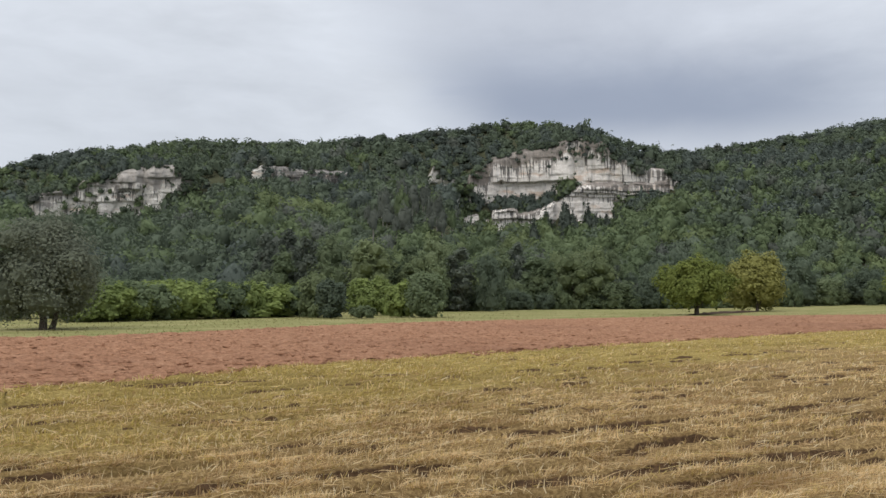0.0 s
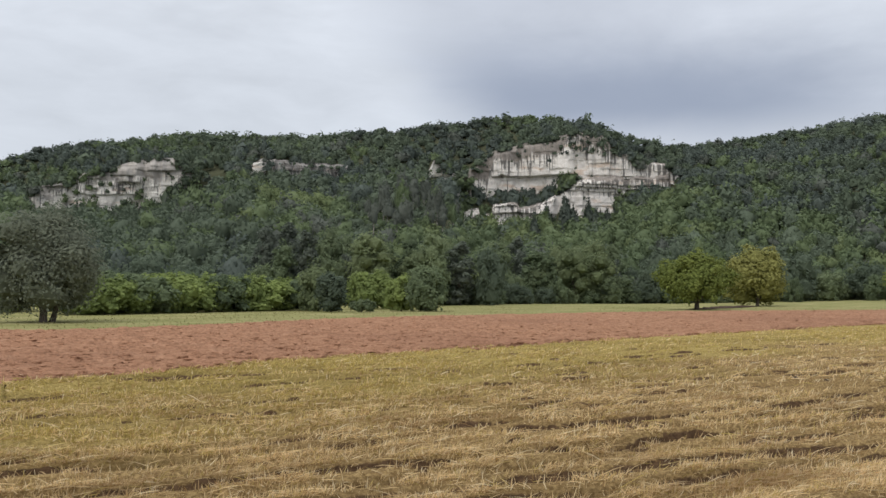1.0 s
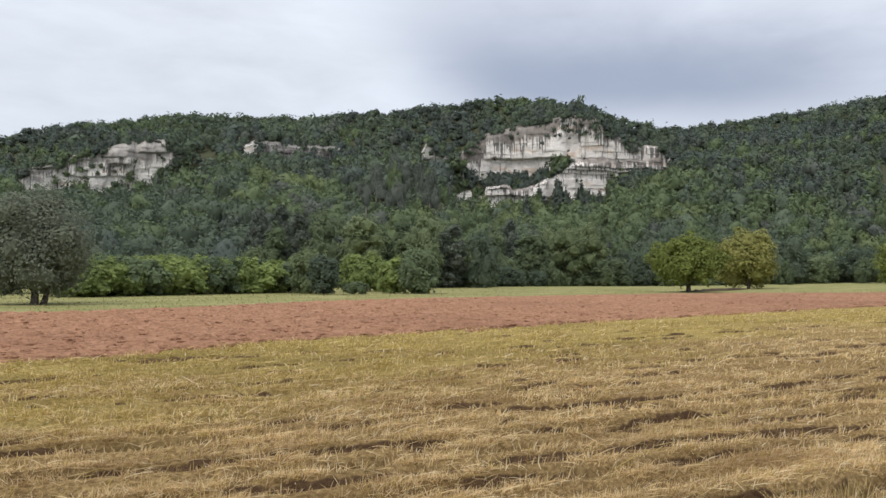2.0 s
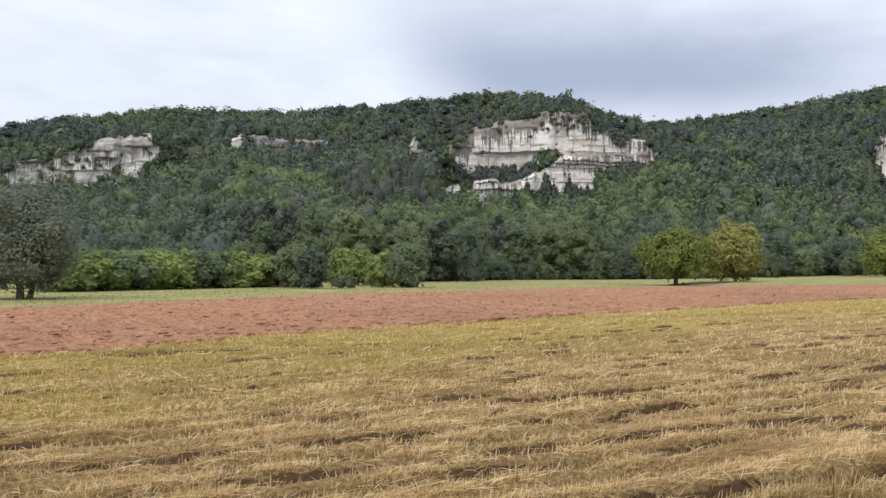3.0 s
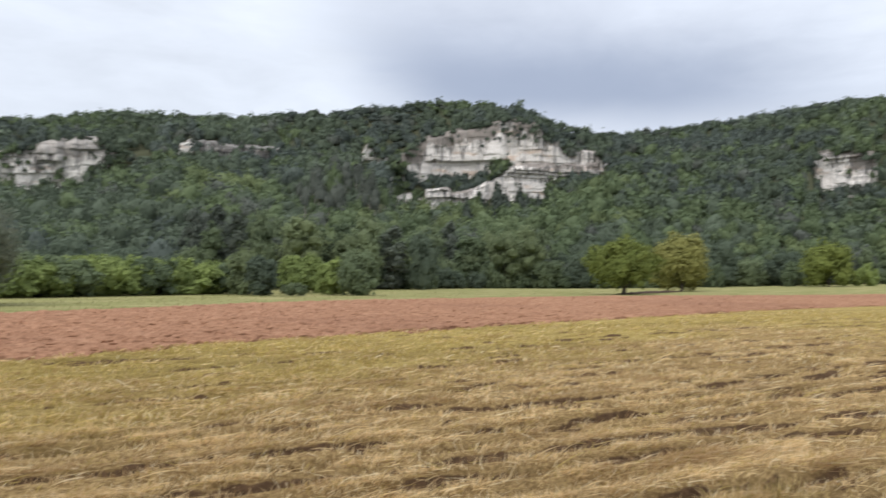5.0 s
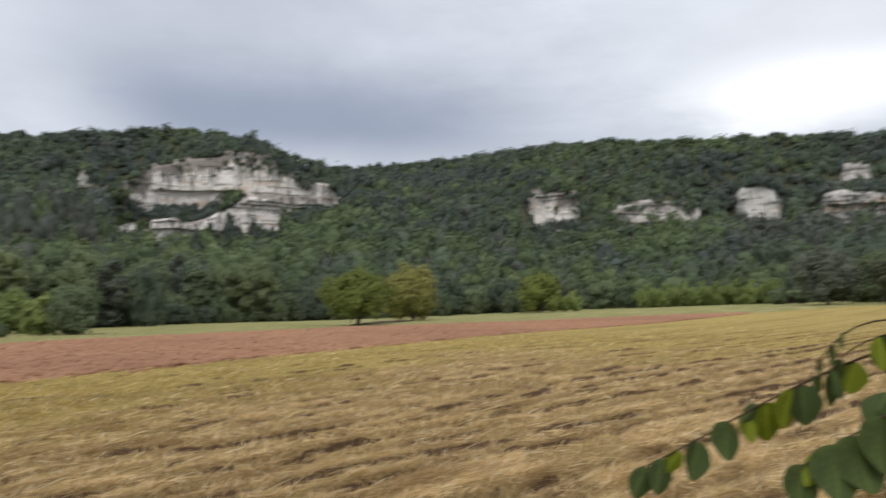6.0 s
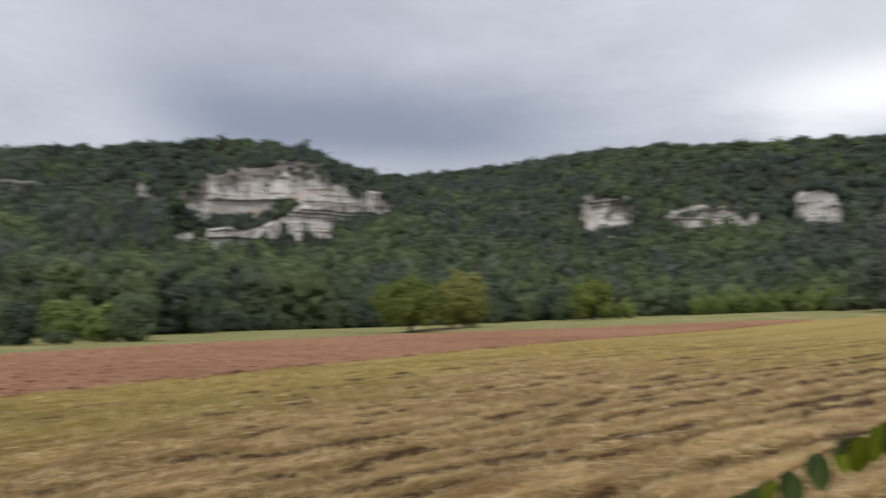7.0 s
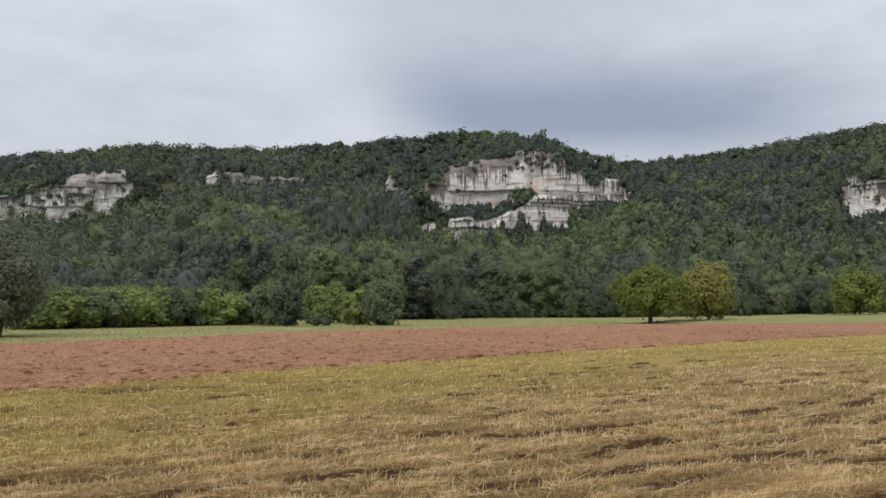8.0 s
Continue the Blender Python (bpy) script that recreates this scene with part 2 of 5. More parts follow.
def stubble_material():
    m, q = material("stubble_thatch")
    p = q.node("ShaderNodeNewGeometry").outputs["Position"]
    bare_node, green_node = q.node("ShaderNodeAttribute"), q.node("ShaderNodeAttribute")
    bare_node.attribute_name, green_node.attribute_name = "bare", "green"
    bare, green = bare_node.outputs["Fac"], green_node.outputs["Fac"]
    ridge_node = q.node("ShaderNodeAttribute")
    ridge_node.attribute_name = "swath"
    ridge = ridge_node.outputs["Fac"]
    strands = q.noise(q.mapped(p, (7, 13, 8), -27), 2.6, 6, 0.75, 0.4)
    lines = q.noise(q.mapped(p, (0.10, 1.5, 1.0), -27), 1.0, 5, 0.62, 0.2)
    fine = q.noise(p, 11.0, 6, 0.7)
    straw = q.mix(q.band(strands, 0.35, 0.72), rgb(0.172, 0.107, 0.045), rgb(0.58, 0.417, 0.196))
    sward = q.mix(q.band(strands, 0.3, 0.72), rgb(0.215, 0.160, 0.046), rgb(0.54, 0.418, 0.154))
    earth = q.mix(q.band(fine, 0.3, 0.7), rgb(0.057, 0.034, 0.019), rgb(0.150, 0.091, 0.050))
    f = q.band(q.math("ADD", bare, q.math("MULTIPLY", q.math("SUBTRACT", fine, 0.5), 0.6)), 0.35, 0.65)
    cover = q.mix(green, straw, sward)
    # row shade put into the colour: darker between the straw ridges
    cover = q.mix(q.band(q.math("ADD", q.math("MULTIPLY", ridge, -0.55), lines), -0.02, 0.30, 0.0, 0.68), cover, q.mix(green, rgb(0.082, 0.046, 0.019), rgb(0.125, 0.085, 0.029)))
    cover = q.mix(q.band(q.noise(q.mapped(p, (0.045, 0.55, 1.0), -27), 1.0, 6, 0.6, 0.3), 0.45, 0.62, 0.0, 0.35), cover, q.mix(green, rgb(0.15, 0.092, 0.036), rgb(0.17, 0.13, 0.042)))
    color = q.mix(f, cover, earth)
    finish(q, color, 0.95, q.math("ADD", strands, fine), 0.9, 0.05, spec=0.04)
    return m


def blade_material(name, a, b, c, rows=False):
    m, q = material(name)
    k = q.node("ShaderNodeNewGeometry").outputs["Random Per Island"]
    color = q.mix(q.band(k, 0.0, 0.6), rgb(*a), rgb(*b))
    color = q.mix(q.band(k, 0.7, 1.0), color, rgb(*c))
    p = q.node("ShaderNodeNewGeometry").outputs["Position"]
    old = q.noise(q.mapped(p, (0.45, 3.0, 1.0), -27), 1.0, 4, 0.6)
    color = q.mix(q.band(old, 0.48, 0.66, 0.0, 0.6), color, rgb(a[0] * 0.8, a[1] * 0.72, a[2] * 0.7))
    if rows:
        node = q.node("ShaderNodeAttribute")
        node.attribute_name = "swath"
        # browner straw low in the furrows, with the shade there mixed into its colour
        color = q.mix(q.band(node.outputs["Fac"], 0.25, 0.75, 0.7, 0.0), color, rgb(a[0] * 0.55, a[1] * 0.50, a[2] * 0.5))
    finish(q, color, 0.6, through_leaf=color, spec=0.3)
    return m


def dark_earth_material():
    m, q = material("dark_earth")
    p = q.node("ShaderNodeNewGeometry").outputs["Position"]
    n = q.noise(p, 14.0, 5, 0.7)
    finish(q, q.mix(n, rgb(0.028, 0.018, 0.012), rgb(0.095, 0.06, 0.04)), 0.95, n, 0.8, 0.03)
    return m


TUFT = blade_material("dry_tuft", (0.19, 0.140, 0.045), (0.42, 0.315, 0.105), (0.62, 0.49, 0.20))
GRASS, SOIL, THATCH, DARK_EARTH = ground_material(), soil_material(), stubble_material(), dark_earth_material()
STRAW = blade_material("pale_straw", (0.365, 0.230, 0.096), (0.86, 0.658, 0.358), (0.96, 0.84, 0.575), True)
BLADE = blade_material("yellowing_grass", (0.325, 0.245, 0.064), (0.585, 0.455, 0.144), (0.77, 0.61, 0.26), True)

# ---- tools ----
rng = np.random.default_rng(7)


def lattice(i, j, k):
    h = (np.asarray(i) * 374761393 + np.asarray(j) * 668265263 + np.asarray(k) * 2147483647 + 1013904223) & 0xFFFFFFFF
    h = ((h ^ (h >> 13)) * 1274126177) & 0xFFFFFFFF
    h = h ^ (h >> 16)
    return (h & 0xFFFFFF).astype(float) / 0xFFFFFF


def value_noise(x, y, z=0.0):
    x, y, z = np.broadcast_arrays(np.asarray(x, float), np.asarray(y, float), np.asarray(z, float))
    i, j, k = np.floor(x).astype(np.int64), np.floor(y).astype(np.int64), np.floor(z).astype(np.int64)
    u, v, w = x - i, y - j, z - k
    u, v, w = u * u * (3 - 2 * u), v * v * (3 - 2 * v), w * w * (3 - 2 * w)
    total = 0
    for a in (0, 1):
        for b in (0, 1):
            for c in (0, 1):
                total = total + lattice(i + a, j + b, k + c) * (u if a else 1 - u) * (v if b else 1 - v) * (w if c else 1 - w)
    return total


def fractal(x, y, z=0.0, octaves=4):
    """Noise between about 0 and 1."""
    total, size, weight = 0, 1.0, 0.0
    for n in range(octaves):
        total = total + size * value_noise(np.asarray(x) * 2**n + 17.3 * n, np.asarray(y) * 2**n + 5.1 * n, np.asarray(z) * 2**n)
        weight += size
        size *= 0.5
    return total / weight


def smooth(u):
    u = np.clip(u, 0, 1)
    return u * u * (3 - 2 * u)


def mesh_of(name, verts, faces, mats, index=None, rounded=False, **values):
    """A mesh from arrays: faces is an array of rows of corners, all of one length."""
    me = bpy.data.meshes.new(name)
    verts, faces = np.asarray(verts, np.float32), np.asarray(faces, np.int32)
    me.vertices.add(len(verts))
    me.vertices.foreach_set("co", verts.ravel())
    me.loops.add(faces.size)
    me.loops.foreach_set("vertex_index", faces.ravel())
    me.polygons.add(len(faces))
    me.polygons.foreach_set("loop_start", np.arange(0, faces.size, faces.shape[1], dtype=np.int32))
    for m in mats:
        me.materials.append(m)
    if index is not None:
        me.polygons.foreach_set("material_index", np.asarray(index, np.int32))
    me.polygons.foreach_set("use_smooth", np.full(len(faces), rounded))
    me.update(calc_edges=True)
    for key, value in values.items():
        me.attributes.new(key, "FLOAT", "POINT").data.foreach_set("value", np.asarray(value, np.float32).ravel())
    return me


def part(name, me, parent, label=""):
    ob = new(name, me)
    ob.parent = parent
    return tagged(ob, label)


def grid_faces(rows, cols, closed=False):
    """Quads of a grid of rows x cols points."""
    i, j = np.meshgrid(np.arange(rows - 1), np.arange(cols if closed else cols - 1), indexing="ij")
    k = (j + 1) % cols
    return np.stack([i * cols + j, i * cols + k, (i + 1) * cols + k, (i + 1) * cols + j], -1).reshape(-1, 4)


def ball(level):
    """An icosphere as arrays."""
    bm = bmesh.new()
    bmesh.ops.create_icosphere(bm, subdivisions=level, radius=1.0)
    bm.verts.ensure_lookup_table()
    v = np.array([tuple(p.co) for p in bm.verts])
    f = np.array([[p.index for p in face.verts] for face in bm.faces])
    bm.free()
    return v, f


def tube(points, radii, sides=7):
    """A tapered tube along points, closed at its tip."""
    points, radii = np.asarray(points, float), np.asarray(radii, float)
    ahead = np.gradient(points, axis=0)
    ahead /= np.linalg.norm(ahead, axis=1, keepdims=True) + 1e-9
    side = np.cross(ahead, (0.31, 0.95, 0.05))
    side /= np.linalg.norm(side, axis=1, keepdims=True) + 1e-9
    up = np.cross(ahead, side)
    a = np.linspace(0, 2 * np.pi, sides, endpoint=False)
    ring = points[:, None] + radii[:, None, None] * (np.cos(a)[None, :, None] * side[:, None] + np.sin(a)[None, :, None] * up[:, None])
    return ring.reshape(-1, 3), grid_faces(len(points), sides, True)


def joined(pieces):
    verts, faces, n = [], [], 0
    for v, f in pieces:
        verts.append(v)
        faces.append(np.asarray(f) + n)
        n += len(v)
    return np.concatenate(verts), np.concatenate(faces)


def leaf_quads(centres, normals, sizes, gen, stretch=1.4):
    """One small diamond at each centre, turned about its normal at random."""
    n = len(centres)
    normals = normals / (np.linalg.norm(normals, axis=1, keepdims=True) + 1e-9)
    other = gen.normal(size=(n, 3))
    u = np.cross(normals, other)
    u /= np.linalg.norm(u, axis=1, keepdims=True) + 1e-9
    v = np.cross(normals, u)
    s = np.asarray(sizes)[:, None]
    fold = normals * s * 0.25
    quad = np.stack([centres - u * s * stretch, centres - v * s - fold, centres + u * s * stretch, centres + v * s - fold], 1)
    return quad.reshape(-1, 3), np.arange(4 * n).reshape(n, 4)


# ---- the lie of the land: heights by direction (degrees from +y to the right) and distance ----
EYE = 1.6
SKY_AZ = [-75, -45, -28.9, -26.7, -24, -19.9, -14, -10.1, -5.8, -3.0, -0.6, 3.5, 7.9, 10.6, 12.9, 15.6, 18.2, 21, 24.5, 27.4, 30.3, 34.3, 38.2, 42, 45.6, 49.1, 54.6, 70, 100]
SKY_EL = [5, 7, 8.2, 9.2, 9.85, 10.55, 11.15, 11.08, 11.38, 11.55, 11.86, 12.38, 12.48, 11.9, 10.95, 10.2, 10.12, 10.35, 10.85, 11.35, 11.5, 11.55, 11.5, 11.3, 11.15, 10.9, 10.45, 9.5, 5]
RIDGE_AZ, RIDGE_R = [-75, -28, -10, 8, 14, 19, 30, 45, 60, 100], [330, 335, 340, 330, 335, 385, 375, 345, 330, 330]
FOOT_AZ, FOOT_R = [-75, -22, -11, 0, 8.5, 17, 24, 34, 46, 60, 100], [110, 116, 120, 130, 148, 165, 182, 188, 180, 160, 150]
# rock steps: base, top of the lower step, foot and top of the upper step (degrees up), and the ledge between (metres)
STEP_AZ = [-75, -27.6, -26.4, -24.5, -20.5, -18.4, -17.0, -14, -12.6, -11.3, -6.8, -6, -1.3, -0.6, 0.5, 1.4, 2.2, 3.5, 6, 8.6, 9.4, 10.8, 12.2, 13.6, 15.6, 16.6,
           29.2, 29.8, 32.8, 33.4, 35, 37, 40, 42.4, 43.2, 43.8, 45.0, 46.2, 47, 48.8, 54, 56, 100]
STEP_BASE = [6, 5.6, 5.3, 5.4, 5.7, 6.6, 7.2, 8.6, 8.3, 8.5, 8.4, 8.2, 8.2, 8.2, 8.2, 5.3, 5.3, 5.3, 5.3, 5.5, 5.6, 5.7, 6.2, 7.2, 7.7, 7.6,
             7.2, 6.1, 6.1, 6.6, 5.9, 5.7, 5.8, 6.2, 5.9, 5.8, 5.7, 5.9, 6.3, 5.8, 5.6, 6.2, 6]
STEP_TOP = [6, 5.6, 6.8, 7.5, 8.7, 8.9, 8.2, 8.6, 9.3, 9.1, 8.8, 8.2, 8.3, 9.6, 8.4, 8.4, 9.0, 9.9, 10.45, 11.0, 11.3, 11.0, 10.1, 9.1, 8.8, 7.6,
            7.2, 8.5, 8.1, 6.6, 6.6, 7.4, 6.9, 6.2, 6.9, 7.8, 8.1, 7.3, 6.3, 7.0, 6.9, 6.2, 6]
LEDGE_AZ = [0.8, 1.3, 2.5, 2.7, 3.4, 3.55, 5.2, 5.4, 7.0, 8.8, 9.6, 12, 14, 15.6, 16.4]
LEDGE_LOW = [5.4, 5.75, 5.85, 5.5, 5.6, 6.3, 6.35, 5.95, 6.35, 7.5, 7.9, 8.0, 7.9, 8.0, 7.8]
LEDGE_HIGH = [7.6, 7.9, 7.9, 7.9, 7.8, 7.8, 7.8, 7.8, 7.8, 7.9, 7.95, 8.0, 7.95, 8.0, 7.8]
LEDGE_W = [0, 4, 6, 6.2, 7, 7, 7, 6.9, 5, 2, 0.8, 0.6, 0.6, 0.3, 0]


def rock_range(az):
    return 288 + 6 * np.sin(np.radians(az * 9)) + 14 * smooth((np.abs(az - 22) - 14) / -8) - 10 * smooth((az - 40) / 10)


def valley(x, y):
    """The valley floor: level, rising a little far off to the right."""
    return 2.0 * smooth((x - 35) / 110.0)


def rock_steps(az):
    """Distance, ledge and the four heights of the rock steps in a direction."""
    up = lambda e: np.tan(np.radians(e))
    rc = rock_range(az)
    eb, et = np.interp(az, STEP_AZ, STEP_BASE), np.interp(az, STEP_AZ, STEP_TOP)
    gap = np.interp(az, LEDGE_AZ, LEDGE_W, 0, 0)
    split = smooth(gap / 0.5)
    low = eb + (et - eb) * 0.5
    e1 = low + (np.interp(az, LEDGE_AZ, LEDGE_LOW) - low) * split
    e2 = low + (np.interp(az, LEDGE_AZ, LEDGE_HIGH) - low) * split
    z0 = EYE + rc * up(eb) - 3.8 * smooth((et - eb) / 0.6)
    z1 = EYE + rc * up(e1)
    z2 = np.maximum(EYE + (rc + gap) * up(e2) - 3.0 * smooth(gap / 4), z1)
    z3 = np.maximum(EYE + (rc + gap) * up(et) - 0.8 * smooth((et - eb) / 0.6), z2)
    return rc, gap, z0, z1, z2, z3


def land(x, y):
    """Height of the ground."""
    x, y = np.asarray(x, float), np.asarray(y, float)
    az, r = np.degrees(np.arctan2(x, y)), np.hypot(x, y)
    floor = valley(x, y)
    ridge = np.interp(az, RIDGE_AZ, RIDGE_R)
    crest = EYE + ridge * np.tan(np.radians(np.interp(az, SKY_AZ, SKY_EL))) - 3.5
    foot = np.interp(az, FOOT_AZ, FOOT_R)
    rc, gap, z0, z1, z2, z3 = rock_steps(az)
    knots = [(foot, floor), (rc - 1.2, z0), (rc + 0.2, z1), (rc + 0.4 + gap, z2), (rc + 1.8 + gap, z3), (ridge, np.maximum(crest, z3 + 1)), (ridge + 260, crest + 4), (9000, crest * 0)]
    z = np.array(floor, float)
    for (ra, za), (rb, zb) in zip(knots, knots[1:]):
        u = np.clip((r - ra) / np.maximum(rb - ra, 0.05), 0, 1)
        z = np.where(r > ra, za + (zb - za) * u, z)
    lump = (fractal(x * 0.03, y * 0.03, 0, 3) - 0.5) * 5 * smooth((r - foot) / 40) * smooth(np.abs(r - rc - gap / 2) / 12 - 0.6)
    front = smooth((100 - np.abs(az - 12)) / 25)
    return floor + (z - floor + lump) * front


def at(az, r, z=None):
    x, y = r * math.sin(radians(az)), r * math.cos(radians(az))
    return x, y, float(land(x, y)) if z is None else z


# ---- ground ----
fine_az = np.concatenate([np.arange(-180, -45, 3.0), np.arange(-45, 66, 0.35), np.arange(66, 180, 3.0)])
rings = np.concatenate([[0.02, 4, 12, 24, 40, 60, 80], np.arange(95, 268, 6.0), np.arange(268, 312, 0.9), np.arange(312, 400, 5.0), np.geomspace(405, 4500, 16)])
A, R = np.meshgrid(np.radians(fine_az), rings, indexing="xy")
X, Y = R * np.sin(A), R * np.cos(A)
Z = land(X, Y) - 0.10 * smooth((130 - R) / 15) - 0.22 * smooth((40 - R) / 14)
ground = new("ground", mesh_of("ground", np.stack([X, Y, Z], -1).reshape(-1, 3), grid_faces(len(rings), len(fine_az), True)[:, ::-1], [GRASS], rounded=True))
tagged(ground, "green valley meadow rising into steep wooded hillsides", "ground", kind="structure")

PLOUGH_AZ = [-80, -45, -28.5, -23.7, -18.5, -14.9, -11, -7, -3, 0.6, 4.6, 8.6, 12.4, 16.2, 20, 23.2, 26.3, 30, 34, 37.8, 41.5, 44]
PLOUGH_NEAR = [10.5, 13, 16.5, 17.0, 17.6, 18.6, 19.7, 20.8, 22.0, 23.3, 25.2, 27.4, 30.0, 33.2, 37.2, 41.4, 46.8, 54, 63, 74, 90, 103]
PLOUGH_FAR = [30, 34, 38.6, 39.0, 41.0, 44.0, 48.0, 52.3, 56.8, 60.7, 64.2, 69.5, 75, 81, 87, 91.5, 95.5, 99.5, 105, 108.5, 110, 109]


def ragged(az, k):
    return (fractal(az * 0.9, k, 0, 3) - 0.5) * 0.9


def ploughed_field():
    az = np.arange(-80, 44.01, 0.2)
    near = np.interp(az, PLOUGH_AZ, PLOUGH_NEAR)
    far = np.maximum(np.interp(az, PLOUGH_AZ, PLOUGH_FAR), near + 0.5)
    near, far = near + ragged(az, 3.7), far + ragged(az, 9.1) * 1.5
    u = np.linspace(0, 1, 95) ** 1.4
    r = near[None] + (far - near)[None] * u[:, None]
    a = np.radians(az)[None] + 0 * r
    x, y = r * np.sin(a), r * np.cos(a)
    turned = x * math.cos(radians(58)) - y * math.sin(radians(58))
    z = valley(x, y) + 0.04 + 0.11 * (fractal(x * 3.4, y * 6.5, 0, 4) - 0.48) + 0.05 * np.sin(turned * 9 + 3 * fractal(x * 0.5, y * 0.5))
    z[0] -= 0.15
    z[-1] -= 0.15
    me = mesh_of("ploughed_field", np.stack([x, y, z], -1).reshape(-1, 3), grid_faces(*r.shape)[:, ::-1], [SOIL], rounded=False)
    return tagged(new("ploughed_field", me), "strip of freshly ploughed reddish-brown earth between meadow and stubble", "field", kind="structure")


ploughed_field()


def row_frame(x, y):
    """Along and across the mowing rows."""
    c, s = math.cos(radians(63)), math.sin(radians(63))
    return x * s + y * c, x * c - y * s


ROW = 0.62
TRACKS = (7, 4, 2, 0, -1, -5, -7, -11)  # rows pressed deeper by wheels


def rows_at(x, y):
    """Which mowing row, and how far from its furrow, in rows."""
    along, across = row_frame(x, y)
    fan = (across + 8) * (1 - 0.028 * (np.clip(along, -6, 16) - 8))  # the rows spread a little
    turn = (fan + (fractal(along * 0.05, across * 0.06, 4, 2) - 0.5) * 0.8 + (fractal(along * 0.6, across * 0.5, 9, 3) - 0.5) * 0.16) / ROW
    k = np.round(turn)
    return along, across, k, np.abs(turn - k)


def swath(x, y):
    """The ridges of cut straw: 0 in the furrows, 1 on the ridge."""
    along, across, k, off = rows_at(x, y)
    deep = 0.62 + 0.38 * lattice(k.astype(np.int64), np.int64(5), np.int64(2))
    return 1 - deep * (1 - smooth(off / 0.40)) * smooth((fractal(along * 0.25, k * 2.3, 11, 3) - 0.24) / 0.2)


def bare_earth(x, y):
    """Where the earth shows: broken furrows, some deep, and patches between the straw."""
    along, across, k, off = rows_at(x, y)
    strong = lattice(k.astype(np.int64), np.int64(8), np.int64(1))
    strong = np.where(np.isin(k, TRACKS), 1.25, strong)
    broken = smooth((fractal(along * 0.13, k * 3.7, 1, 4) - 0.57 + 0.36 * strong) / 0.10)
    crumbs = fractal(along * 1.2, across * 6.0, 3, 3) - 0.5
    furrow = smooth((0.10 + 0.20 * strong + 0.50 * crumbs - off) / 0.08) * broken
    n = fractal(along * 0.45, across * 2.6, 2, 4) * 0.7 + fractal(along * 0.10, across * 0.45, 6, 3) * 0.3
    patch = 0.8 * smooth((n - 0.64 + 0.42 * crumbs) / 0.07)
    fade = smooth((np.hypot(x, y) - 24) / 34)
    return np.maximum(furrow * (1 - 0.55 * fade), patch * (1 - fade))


def greenness(x, y):
    r = np.hypot(x, y)
    az = np.degrees(np.arctan2(x, y))
    edge = np.minimum(np.interp(az, PLOUGH_AZ, PLOUGH_NEAR), 44)
    along, across = row_frame(x, y)
    n = fractal(along * 0.18, across * 0.5, 8, 4) - 0.5
    return smooth((r / edge + n * 0.55 - 0.40) / 0.40) * 0.85


def straw_bed(x, y):
    along, across = row_frame(x, y)
    near = smooth((45 - np.hypot(x, y)) / 25)
    lumps = fractal(along * 1.1, across * 2.2, 5, 4) - 0.5
    return valley(x, y) + 0.03 + near * (0.25 * (swath(x, y) - 0.88) + 0.09 * lumps + bare_earth(x, y) * (0.12 * (fractal(x * 6.0, y * 6.0, 1, 3) - 0.5) - 0.05))


def stubble_field():
    az = np.concatenate([np.arange(-180, -40, 2.0), np.arange(-40, 64, 0.3), np.arange(64, 180, 2.0)])
    edge = np.interp(az, [-180, -120, -80] + PLOUGH_AZ[1:] + [50, 60, 90, 180], [26, 20, 10.5] + PLOUGH_NEAR[1:] + [124, 126, 60, 26]) + ragged(az, 3.7) - 0.15
    u = np.concatenate([[0.0], np.geomspace(0.012, 0.15, 40), np.geomspace(0.156, 1.0, 300)])
    r = 0.02 + (edge - 0.02)[None] * u[:, None]
    a = np.radians(az)[None] + 0 * r
    x, y = r * np.sin(a), r * np.cos(a)
    z = straw_bed(x, y)
    z[-1] -= 0.2
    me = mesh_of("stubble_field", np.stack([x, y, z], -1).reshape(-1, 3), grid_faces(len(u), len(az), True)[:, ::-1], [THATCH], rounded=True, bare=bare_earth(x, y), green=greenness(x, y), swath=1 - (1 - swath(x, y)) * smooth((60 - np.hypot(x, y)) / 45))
    return tagged(new("stubble_field", me), "mown stubble field of flattened yellow straw with bare earth showing", "field", kind="structure")


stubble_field()


